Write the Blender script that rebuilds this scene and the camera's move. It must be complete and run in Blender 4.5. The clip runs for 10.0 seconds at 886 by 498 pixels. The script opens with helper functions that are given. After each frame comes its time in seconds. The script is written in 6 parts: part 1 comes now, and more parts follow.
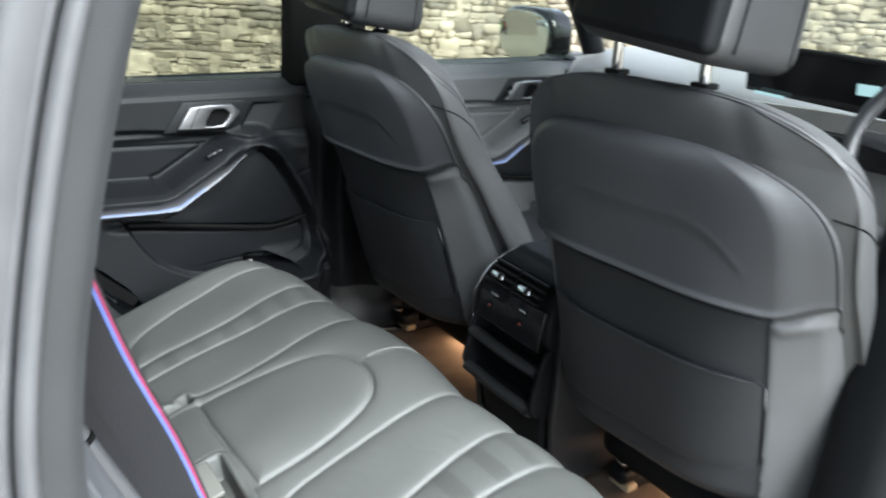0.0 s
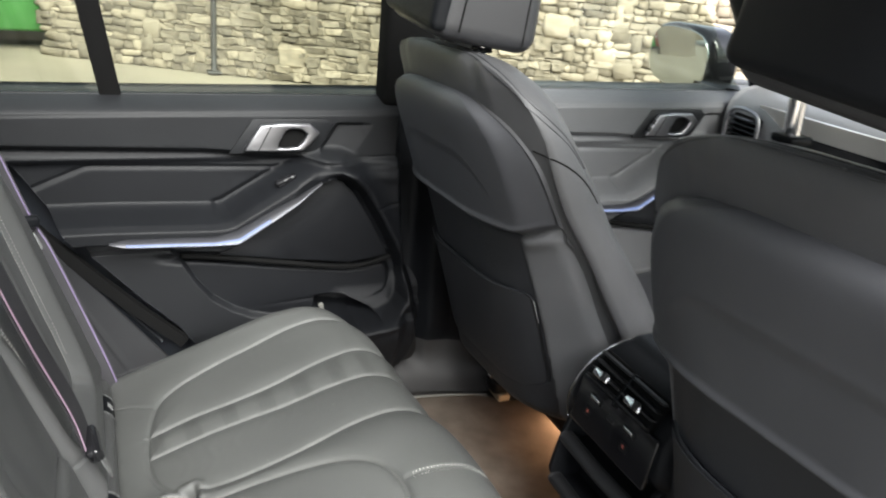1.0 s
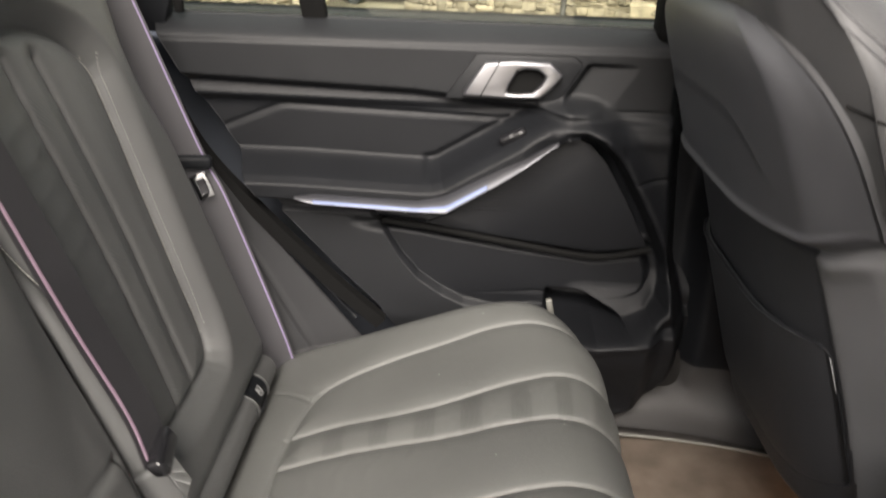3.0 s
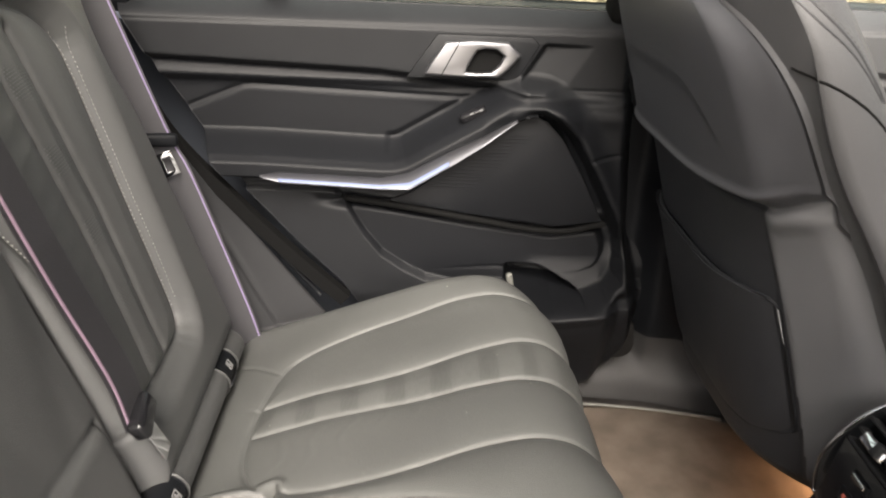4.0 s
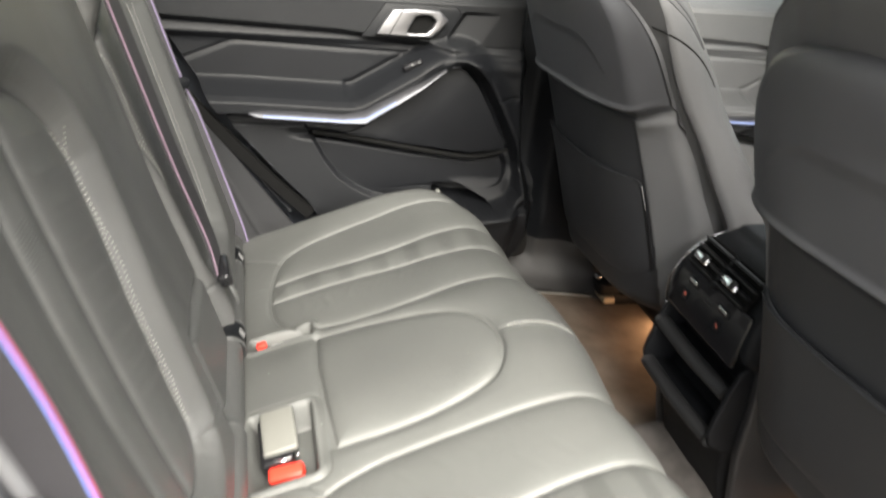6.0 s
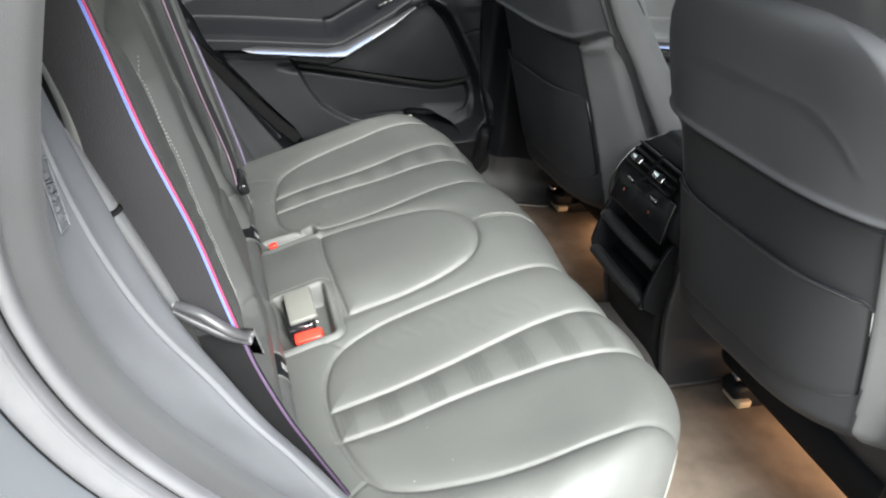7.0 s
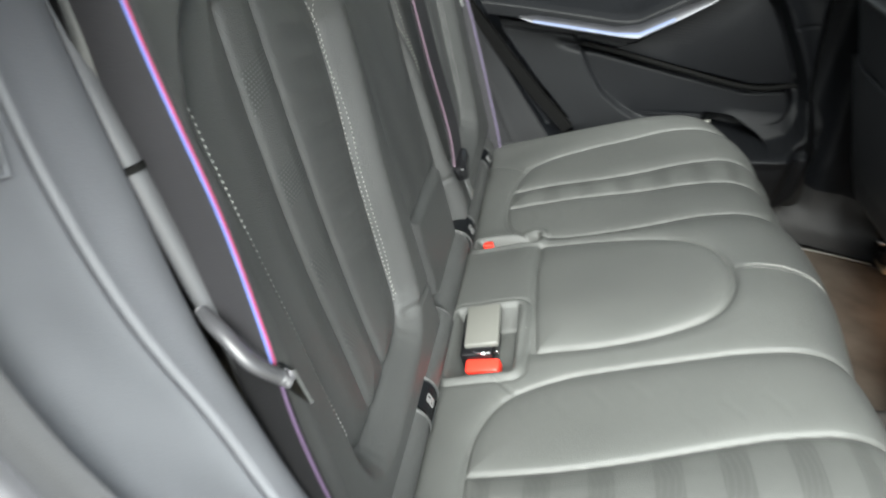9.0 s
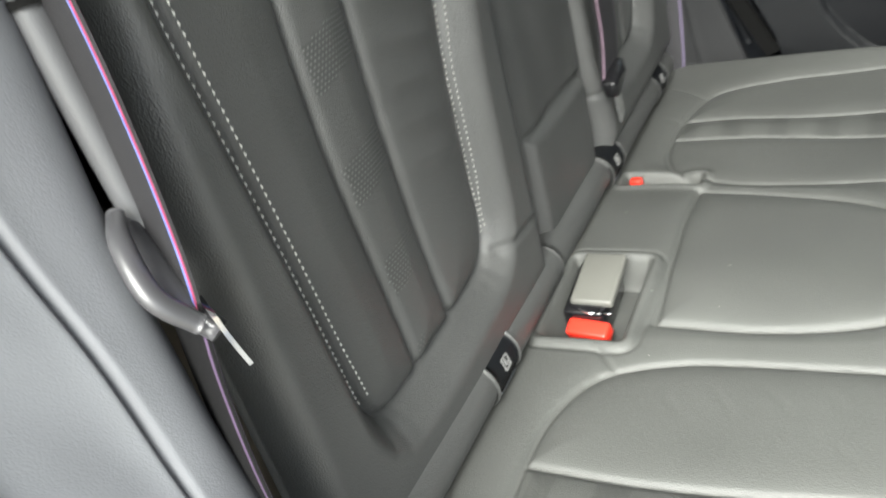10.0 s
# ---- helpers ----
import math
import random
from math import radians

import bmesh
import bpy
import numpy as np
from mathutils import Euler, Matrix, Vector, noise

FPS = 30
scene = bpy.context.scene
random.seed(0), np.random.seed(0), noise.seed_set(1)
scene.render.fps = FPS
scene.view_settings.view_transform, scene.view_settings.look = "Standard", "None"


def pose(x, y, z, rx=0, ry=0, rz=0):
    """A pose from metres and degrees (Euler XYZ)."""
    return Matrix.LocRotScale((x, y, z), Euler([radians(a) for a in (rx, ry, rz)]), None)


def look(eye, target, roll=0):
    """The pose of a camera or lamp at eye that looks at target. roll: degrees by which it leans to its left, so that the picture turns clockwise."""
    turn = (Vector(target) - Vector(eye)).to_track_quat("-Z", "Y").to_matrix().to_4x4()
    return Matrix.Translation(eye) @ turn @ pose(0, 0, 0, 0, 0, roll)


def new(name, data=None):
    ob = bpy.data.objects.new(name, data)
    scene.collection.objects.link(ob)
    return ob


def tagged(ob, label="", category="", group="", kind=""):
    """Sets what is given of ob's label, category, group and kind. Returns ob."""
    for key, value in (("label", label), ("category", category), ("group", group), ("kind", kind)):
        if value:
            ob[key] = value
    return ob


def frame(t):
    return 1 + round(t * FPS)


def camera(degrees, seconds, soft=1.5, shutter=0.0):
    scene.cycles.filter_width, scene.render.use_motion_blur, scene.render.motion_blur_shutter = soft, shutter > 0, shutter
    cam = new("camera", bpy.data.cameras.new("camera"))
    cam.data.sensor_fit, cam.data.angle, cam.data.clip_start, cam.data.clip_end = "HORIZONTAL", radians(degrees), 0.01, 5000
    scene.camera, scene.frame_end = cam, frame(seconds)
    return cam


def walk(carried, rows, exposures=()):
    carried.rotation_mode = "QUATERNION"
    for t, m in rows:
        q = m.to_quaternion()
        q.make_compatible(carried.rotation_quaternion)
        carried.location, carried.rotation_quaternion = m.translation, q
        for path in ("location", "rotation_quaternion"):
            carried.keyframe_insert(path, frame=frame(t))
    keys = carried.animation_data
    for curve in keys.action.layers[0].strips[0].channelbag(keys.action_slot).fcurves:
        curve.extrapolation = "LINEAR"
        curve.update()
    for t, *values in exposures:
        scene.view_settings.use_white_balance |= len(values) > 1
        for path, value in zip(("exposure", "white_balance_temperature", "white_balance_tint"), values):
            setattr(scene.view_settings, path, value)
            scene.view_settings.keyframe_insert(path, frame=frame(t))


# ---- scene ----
from mathutils.bvhtree import BVHTree
cam = camera(56.89, 10.0, soft=1.9, shutter=0.5)
PATH = [
    (0, (-0.3830, -1.1385, 1.6149), (0.4282, -0.0010, 1.0725), 4.25),
    (0.5, (-0.2270, -1.0129, 1.6117), (0.4404, 0.2102, 1.0561), 4.84),
    (1, (-0.1129, -0.8659, 1.6042), (0.4704, 0.3983, 1.0460), 5.76),
    (1.5, (-0.0498, -0.7946, 1.5969), (0.4043, 0.5243, 1.0455), 6.17),
    (2, (0.0742, -0.6618, 1.5637), (0.2830, 0.7120, 0.9989), 5.44),
    (2.5, (0.1346, -0.5877, 1.5351), (0.1851, 0.7792, 0.9194), 3.78),
    (3, (0.1662, -0.5233, 1.4807), (0.1391, 0.8269, 0.8277), 2.06),
    (3.2, (0.1817, -0.5015, 1.4525), (0.1555, 0.8414, 0.7848), 1.87),
    (4.3, (0.0863, -0.6462, 1.4748), (0.2275, 0.7014, 0.8314), 4.00),
    (4.5, (0.0390, -0.7074, 1.5049), (0.2305, 0.6346, 0.8628), 4.68),
    (5, (-0.0135, -0.8132, 1.5343), (0.2377, 0.5229, 0.9006), 5.58),
    (5.5, (-0.0518, -0.8884, 1.5230), (0.2508, 0.4375, 0.8901), 6.29),
    (6, (-0.1120, -0.9758, 1.5186), (0.2503, 0.3176, 0.8508), 6.54),
    (6.2, (-0.1626, -1.0516, 1.5312), (0.2372, 0.2168, 0.8374), 6.69),
    (7.3, (-0.2230, -1.2451, 1.5854), (0.2110, -0.0273, 0.8248), 6.31),
    (7.5, (-0.2111, -1.2583, 1.5906), (0.1957, -0.0343, 0.8248), 6.39),
    (8, (-0.2099, -1.2194, 1.5695), (0.0785, 0.0394, 0.8064), 6.14),
    (8.5, (-0.1612, -1.1514, 1.5113), (-0.0308, 0.1234, 0.7317), 6.53),
    (9, (-0.0427, -0.9689, 1.4705), (-0.1652, 0.2862, 0.6582), 5.24),
    (9.5, (0.0114, -0.8635, 1.4273), (-0.2901, 0.3158, 0.5507), 4.37),
    (10, (0.0239, -0.7839, 1.3753), (-0.4043, 0.2906, 0.4204), 3.78),
]
walk(cam, [(t, look(eye, target, roll)) for t, eye, target, roll in PATH],
     [(0, 2.55, 5850, 3), (0.5, 2.86, 6050, 5), (1.0, 2.7, 6300, 8), (2.5, 2.62, 6900, 14), (3.2, 2.82, 6950, 13), (4.3, 2.93, 7050, 13), (5.5, 3.20, 7000, 10), (7.5, 2.75, 6150, 4), (8.5, 2.6, 6150, 2), (10, 2.6, 6450, 4)])

# ---- light ----
world = bpy.data.worlds.new("sky")
scene.world = world
world.use_nodes = True
wn = world.node_tree.nodes
sky = wn.new("ShaderNodeTexSky")
sky.sky_type = "NISHITA"
sky.sun_disc = False
sky.sun_elevation = radians(44)
sky.sun_rotation = radians(182)
sky.air_density, sky.dust_density, sky.ozone_density = 1.0, 3.0, 0.6
hsv = wn.new("ShaderNodeHueSaturation")
hsv.inputs["Saturation"].default_value = 0.35
world.node_tree.links.new(sky.outputs[0], hsv.inputs["Color"])
world.node_tree.links.new(hsv.outputs[0], wn["Background"].inputs["Color"])
wn["Background"].inputs["Strength"].default_value = 0.102


def lamp(name, kind, m, energy, colour, size=None, size_y=None, angle=None):
    data = bpy.data.lights.new(name, kind)
    data.energy, data.color = energy, colour
    if kind == "AREA":
        data.shape = "RECTANGLE"
        data.size, data.size_y = size, size_y or size
    if kind == "SUN":
        data.angle = radians(angle)
    ob = new(name, data)
    ob.matrix_world = m
    return ob


lamp("sun", "SUN", look((-0.2, -4.6, 5.4), (0, 0, 0.8)), 2.35, (1.0, 0.97, 0.92), angle=36)


# ---- materials ----
def material(name, base, rough=0.5, metal=0.0, grain=0.0, grain_scale=300.0, wave=0.0, wave_scale=14.0, vary=0.12,
             vary_scale=6.0, spec=0.5, coat=0.0, emit=None, emit_strength=0.0, cells=False, dots=None, rims=1.3):
    m = bpy.data.materials.new(name)
    m.use_nodes = True
    nt = m.node_tree
    n, l = nt.nodes, nt.links
    b = n["Principled BSDF"]
    b.inputs["Roughness"].default_value = rough
    b.inputs["Metallic"].default_value = metal
    b.inputs["Specular IOR Level"].default_value = spec
    b.inputs["Coat Weight"].default_value = coat
    b.inputs["Coat Roughness"].default_value = 0.05
    co = n.new("ShaderNodeTexCoord")
    big = n.new("ShaderNodeTexNoise")
    big.inputs["Scale"].default_value = vary_scale
    big.inputs["Detail"].default_value = 6
    l.new(co.outputs["Object"], big.inputs["Vector"])
    ramp = n.new("ShaderNodeMapRange")
    ramp.inputs["From Min"].default_value, ramp.inputs["From Max"].default_value = 0.3, 0.7
    ramp.inputs["To Min"].default_value, ramp.inputs["To Max"].default_value = 1 - vary, 1 + vary
    l.new(big.outputs["Fac"], ramp.inputs["Value"])
    mul = n.new("ShaderNodeVectorMath")
    mul.operation = "SCALE"
    mul.inputs[0].default_value = base
    l.new(ramp.outputs[0], mul.inputs["Scale"])
    l.new(mul.outputs[0], b.inputs["Base Color"])
    rr = n.new("ShaderNodeMapRange")
    rr.inputs["To Min"].default_value, rr.inputs["To Max"].default_value = max(rough - 0.08, 0.02), min(rough + 0.08, 1)
    l.new(big.outputs["Fac"], rr.inputs["Value"])
    l.new(rr.outputs[0], b.inputs["Roughness"])
    last = None
    if grain:
        if cells:
            g = n.new("ShaderNodeTexVoronoi")
            g.inputs["Scale"].default_value = grain_scale
            out = g.outputs["Distance"]
        else:
            g = n.new("ShaderNodeTexNoise")
            g.inputs["Scale"].default_value = grain_scale
            g.inputs["Detail"].default_value = 3
            out = g.outputs["Fac"]
        l.new(co.outputs["Object"], g.inputs["Vector"])
        bp = n.new("ShaderNodeBump")
        bp.inputs["Strength"].default_value = grain
        bp.inputs["Distance"].default_value = 0.001
        l.new(out, bp.inputs["Height"])
        last = bp
    if wave:
        w = n.new("ShaderNodeTexNoise")
        w.inputs["Scale"].default_value = wave_scale
        w.inputs["Detail"].default_value = 2
        l.new(co.outputs["Object"], w.inputs["Vector"])
        bp = n.new("ShaderNodeBump")
        bp.inputs["Strength"].default_value = wave
        bp.inputs["Distance"].default_value = 0.01
        l.new(w.outputs["Fac"], bp.inputs["Height"])
        if last:
            l.new(last.outputs[0], bp.inputs["Normal"])
        last = bp
    if last:
        l.new(last.outputs[0], b.inputs["Normal"])
    if dots:
        # fine punched holes, their rims a little lighter
        sep = n.new("ShaderNodeSeparateXYZ")
        l.new(co.outputs["Object"], sep.inputs[0])

        def calc(op, a, b=None):
            q = n.new("ShaderNodeMath")
            q.operation = op
            for k, v in enumerate((a, b)):
                if v is None:
                    continue
                if isinstance(v, (int, float)):
                    q.inputs[k].default_value = v
                else:
                    l.new(v, q.inputs[k])
            return q.outputs[0]

        u = calc("MULTIPLY", sep.outputs["Y"], dots)
        v = calc("MULTIPLY", calc("SUBTRACT", sep.outputs["X"], sep.outputs["Z"]), dots * 0.9)
        row = calc("MULTIPLY", calc("FLOOR", v), 0.5)
        du = calc("SUBTRACT", calc("FRACT", calc("ADD", u, row)), 0.5)
        dv = calc("SUBTRACT", calc("FRACT", v), 0.5)
        dist = calc("SQRT", calc("ADD", calc("MULTIPLY", du, du), calc("MULTIPLY", dv, dv)))
        st = n.new("ShaderNodeMapRange")
        st.inputs["From Min"].default_value, st.inputs["From Max"].default_value = 0.18, 0.26
        st.inputs["To Min"].default_value, st.inputs["To Max"].default_value = rims, 1.0
        l.new(dist, st.inputs["Value"])
        m2 = n.new("ShaderNodeVectorMath")
        m2.operation = "SCALE"
        l.new(mul.outputs[0], m2.inputs[0])
        l.new(st.outputs[0], m2.inputs["Scale"])
        l.new(m2.outputs[0], b.inputs["Base Color"])
    if emit:
        b.inputs["Emission Color"].default_value = (*emit, 1)
        b.inputs["Emission Strength"].default_value = emit_strength
    return m


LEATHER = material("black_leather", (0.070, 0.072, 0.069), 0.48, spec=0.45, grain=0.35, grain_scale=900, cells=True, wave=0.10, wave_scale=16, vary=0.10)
# same leather as the cushion, darkened for the shade on the upright backrests
LEATHER_K = material("black_leather_shaded_upright", (0.054, 0.055, 0.0545), 0.42, spec=0.55, grain=0.35, grain_scale=900, cells=True, wave=0.12, wave_scale=16, vary=0.10)
LEATHER_S = material("black_leather_front_seat", (0.050, 0.0505, 0.053), 0.45, spec=0.38, grain=0.3, grain_scale=1000, cells=True, wave=0.10, wave_scale=14, vary=0.10)
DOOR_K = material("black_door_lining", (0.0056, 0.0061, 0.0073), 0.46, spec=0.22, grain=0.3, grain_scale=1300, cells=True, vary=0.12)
# door lining again, lightened as the upper lining catches more light
DOOR_G = material("lit_black_door_trim", (0.0082, 0.0088, 0.0100), 0.50, spec=0.26, grain=0.3, grain_scale=1300, cells=True, vary=0.12)
# dark lining in truth; windscreen light and haze are put into this paler colour
FDOOR = material("lit_front_door_lining", (0.080, 0.081, 0.084), 0.5, grain=0.3, grain_scale=1300, cells=True, vary=0.12)
# one seat-back plastic in three tones: shaded brow, lit flank, shaded panel
BROW = material("back_shell_shaded_brow", (0.036, 0.037, 0.041), 0.46, grain=0.3, grain_scale=1300, cells=True, vary=0.12, spec=0.4)
SHELL = material("back_shell_lit_flank", (0.076, 0.077, 0.081), 0.46, grain=0.3, grain_scale=1300, cells=True, vary=0.12)
PANEL_D = material("shaded_back_panel", (0.0150, 0.0158, 0.0180), 0.48, grain=0.3, grain_scale=1300, cells=True, vary=0.12, spec=0.35)
LEATHER_D = material("black_leather_smooth", (0.024, 0.0245, 0.027), 0.40, grain=0.22, grain_scale=1100, cells=True, wave=0.06, vary=0.10)
LEATHER_B = material("grey_bolster_leather", (0.084, 0.087, 0.095), 0.46, grain=0.14, grain_scale=900, cells=True, wave=0.08, vary=0.12, vary_scale=9)
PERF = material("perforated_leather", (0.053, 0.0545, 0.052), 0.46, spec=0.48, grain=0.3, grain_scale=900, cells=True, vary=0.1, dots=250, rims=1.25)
# perforated leather again, with the backrests' shade in its darker base
PERF_K = material("perforated_leather_shaded_upright", (0.038, 0.039, 0.0385), 0.42, spec=0.6, grain=0.3, grain_scale=900, cells=True, vary=0.1, dots=250, rims=3.2)
PLASTIC = material("soft_black_plastic", (0.0060, 0.0066, 0.0078), 0.47, spec=0.13, grain=0.25, grain_scale=1400, cells=True, vary=0.1)
PLASTIC_G = material("grey_trim_plastic", (0.0145, 0.0148, 0.016), 0.55, spec=0.35, grain=0.3, grain_scale=1300, cells=True, vary=0.12)
GLOSS = material("gloss_black_plastic", (0.008, 0.008, 0.009), 0.12, vary=0.2)
# near-black for dark parts; also stands in for shade in gaps and recesses
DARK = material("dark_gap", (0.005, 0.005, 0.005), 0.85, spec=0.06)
CHROME = material("satin_silver_metal", (0.27, 0.27, 0.285), 0.38, metal=1.0, vary=0.05)
BRIGHT = material("polished_chrome", (0.8, 0.8, 0.82), 0.08, metal=1.0, vary=0.03)
STRIP = material("satin_strip_metal", (0.135, 0.137, 0.150), 0.48, metal=0.75, vary=0.05)
GLOW = material("door_light_strip", (0.17, 0.19, 0.25), 0.4, emit=(0.20, 0.35, 1.0), emit_strength=0.06)
CARPET = material("black_brown_carpet", (0.085, 0.078, 0.074), 0.95, grain=0.9, grain_scale=900, vary=0.25, vary_scale=30, spec=0.1)
MAT = material("velour_floor_mat", (0.112, 0.091, 0.074), 0.95, grain=1.0, grain_scale=1200, vary=0.22, vary_scale=18, spec=0.1)
FLANK = material("console_flank_plastic", (0.015, 0.0155, 0.0175), 0.5, grain=0.3, grain_scale=1300, cells=True, vary=0.12)
KICK = material("grey_kick_trim", (0.022, 0.0215, 0.0215), 0.55, grain=0.3, grain_scale=1300, cells=True, vary=0.15)
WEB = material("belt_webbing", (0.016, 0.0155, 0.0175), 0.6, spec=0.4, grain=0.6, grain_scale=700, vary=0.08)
BLUE = material("belt_blue_edge", (0.10, 0.14, 0.38), 0.5, grain=0.5, grain_scale=800, vary=0.1)
RED = material("belt_red_edge", (0.25, 0.035, 0.085), 0.5, grain=0.5, grain_scale=800, vary=0.1)
HEAT = material("heat_mark_red", (0.55, 0.14, 0.10), 0.5, vary=0.05)
RED_BTN = material("red_button", (0.72, 0.035, 0.02), 0.35, vary=0.05)
GREY_CAP = material("grey_buckle_cap", (0.11, 0.11, 0.10), 0.5, grain=0.2, grain_scale=1500, vary=0.06)
WHITE = material("pale_thread", (0.55, 0.55, 0.52), 0.7, vary=0.05)
# pale tone for highlights drawn along shell and pocket edges
SHELL_L = material("shell_edge_highlight", (0.16, 0.16, 0.165), 0.35, vary=0.1)
THREAD_D = material("dark_thread", (0.035, 0.035, 0.035), 0.7, vary=0.05)
PRINT_G = material("grey_print", (0.16, 0.16, 0.16), 0.6, vary=0.02)
PRINT = material("white_print", (0.75, 0.75, 0.75), 0.5, vary=0.02)
# body grey made paler, to hold the lip's reflected highlight
LIP = material("lip_reflection_paint", (0.11, 0.118, 0.13), 0.28, vary=0.06, coat=0.6)
PAINT = material("grey_metallic_paint", (0.062, 0.069, 0.083), 0.32, metal=0.35, vary=0.05, coat=0.8)
SEAL = material("rubber_door_seal", (0.085, 0.085, 0.092), 0.50, grain=0.2, grain_scale=900, vary=0.12, vary_scale=20)
ORANGE = material("pale_seat_rail_block", (0.30, 0.24, 0.16), 0.6, vary=0.1)
SILVER = material("silver_dash_trim", (0.60, 0.58, 0.55), 0.3, metal=0.9, vary=0.04)
HEADLINER = material("pale_headliner", (0.45, 0.44, 0.42), 0.95, grain=0.3, grain_scale=900, vary=0.05)


def glass(name, tint, rough=0.0):
    m = bpy.data.materials.new(name)
    m.use_nodes = True
    n, l = m.node_tree.nodes, m.node_tree.links
    n.remove(n["Principled BSDF"])
    tr = n.new("ShaderNodeBsdfTransparent")
    tr.inputs["Color"].default_value = (*tint, 1)
    gl = n.new("ShaderNodeBsdfGlossy")
    gl.inputs["Roughness"].default_value = rough
    lw = n.new("ShaderNodeLayerWeight")
    fr = n.new("ShaderNodeMapRange")
    fr.interpolation_type = "SMOOTHERSTEP"
    fr.inputs["From Min"].default_value, fr.inputs["From Max"].default_value = 0.35, 1.1
    fr.inputs["To Min"].default_value, fr.inputs["To Max"].default_value = 0.035, 0.6
    l.new(lw.outputs["Facing"], fr.inputs["Value"])
    mx = n.new("ShaderNodeMixShader")
    l.new(fr.outputs[0], mx.inputs[0])
    l.new(tr.outputs[0], mx.inputs[1])
    l.new(gl.outputs[0], mx.inputs[2])
    l.new(mx.outputs[0], n["Material Output"].inputs["Surface"])
    return m


GLASS = glass("clear_glass", (0.80, 0.83, 0.79))
TINT = glass("tinted_glass", (0.66, 0.69, 0.64))
MIRROR = material("mirror_glass", (0.33, 0.35, 0.34), 0.03, metal=1.0, vary=0.01)


# ---- mesh helpers ----
def thing(name, label, category, group="", kind="", at=(0, 0, 0)):
    ob = new(name)
    ob.location = at
    ob.empty_display_size = 0.05
    return tagged(ob, label, category, group, kind)


def pm(name, verts, faces, mat, parent=None, label="", smooth=True):
    me = bpy.data.meshes.new(name)
    me.from_pydata([tuple(v) for v in verts], [], [tuple(f) for f in faces])
    me.validate()
    if smooth:
        me.polygons.foreach_set("use_smooth", [True] * len(me.polygons))
    for m in mat if isinstance(mat, (list, tuple)) else [mat]:
        me.materials.append(m)
    ob = new(name, me)
    if parent:
        ob.parent = parent
        ob.matrix_parent_inverse = Matrix.Translation(parent.location).inverted()
    return tagged(ob, label)


def part(name, bm, mat, parent=None, label="", smooth=False, angle=None):
    bmesh.ops.recalc_face_normals(bm, faces=bm.faces)
    me = bpy.data.meshes.new(name)
    bm.to_mesh(me)
    bm.free()
    me.polygons.foreach_set("use_smooth", [True] * len(me.polygons))
    me.set_sharp_from_angle(angle=radians(angle or 35))
    me.materials.append(mat)
    ob = new(name, me)
    if parent:
        ob.parent = parent
        ob.matrix_parent_inverse = Matrix.Translation(parent.location).inverted()
    return tagged(ob, label)


def grid_faces(nu, nv, wrapu=False, wrapv=False):
    iu = np.arange(nu if wrapu else nu - 1)
    iv = np.arange(nv if wrapv else nv - 1)
    a, b = np.meshgrid(iu, iv, indexing="ij")
    a2, b2 = (a + 1) % nu, (b + 1) % nv
    return np.stack([a * nv + b, a2 * nv + b, a2 * nv + b2, a * nv + b2], -1).reshape(-1, 4)


def sheet(name, P, mat, parent=None, label="", back=None, wrapu=False, wrapv=False, caps=False):
    """A surface over a grid of places; back: a vector that gives it a body with side walls."""
    nu, nv = P.shape[:2]
    verts = P.reshape(-1, 3).tolist()
    faces = grid_faces(nu, nv, wrapu, wrapv).tolist()
    if back is not None:
        rim = [i * nv for i in range(nu)] + [(nu - 1) * nv + j for j in range(1, nv)]
        rim += [i * nv + nv - 1 for i in range(nu - 2, -1, -1)] + [j for j in range(nv - 2, 0, -1)]
        base = len(verts)
        verts += [[verts[i][k] + back[k] for k in range(3)] for i in rim]
        n = len(rim)
        faces += [[rim[k], rim[(k + 1) % n], base + (k + 1) % n, base + k] for k in range(n)]
        faces.append([base + k for k in range(n)][::-1])
    if caps:
        faces.append([j for j in range(nv)][::-1])
        faces.append([(nu - 1) * nv + j for j in range(nv)])
    return pm(name, verts, faces, mat, parent, label)


def spline(points, n):
    """A smooth curve through the points, evenly spaced."""
    p = np.array(points, float)
    q = np.vstack([2 * p[0] - p[1], p, 2 * p[-1] - p[-2]])
    out = []
    for i in range(len(p) - 1):
        a, b, c, d = q[i:i + 4]
        for t in np.linspace(0, 1, 24, endpoint=False):
            out.append(0.5 * (2 * b + (c - a) * t + (2 * a - 5 * b + 4 * c - d) * t * t + (3 * b - a - 3 * c + d) * t ** 3))
    out.append(p[-1])
    out = np.array(out)
    s = np.r_[0, np.cumsum(np.linalg.norm(np.diff(out, axis=0), axis=1))]
    u = np.linspace(0, s[-1], n)
    return np.stack([np.interp(u, s, out[:, k]) for k in range(out.shape[1])], -1)


def tube(name, points, radius, mat, parent=None, label="", n=40, sides=10, flat=1.0):
    p = spline(points, n)
    t = np.gradient(p, axis=0)
    t /= np.linalg.norm(t, axis=1, keepdims=True)
    up = np.array([0.0, 1.0, 0.0]) if abs(t[n // 2, 1]) < 0.8 else np.array([1.0, 0, 0])
    s = np.cross(t, up)
    s /= np.linalg.norm(s, axis=1, keepdims=True)
    u = np.cross(s, t)
    r = np.interp(np.linspace(0, 1, n), np.linspace(0, 1, len(radius)), radius) if np.ndim(radius) else np.full(n, radius)
    a = np.linspace(0, 2 * np.pi, sides, endpoint=False)
    P = p[:, None] + r[:, None, None] * (np.cos(a)[None, :, None] * s[:, None] + flat * np.sin(a)[None, :, None] * u[:, None])
    return sheet(name, P, mat, parent, label, wrapv=True, caps=True)


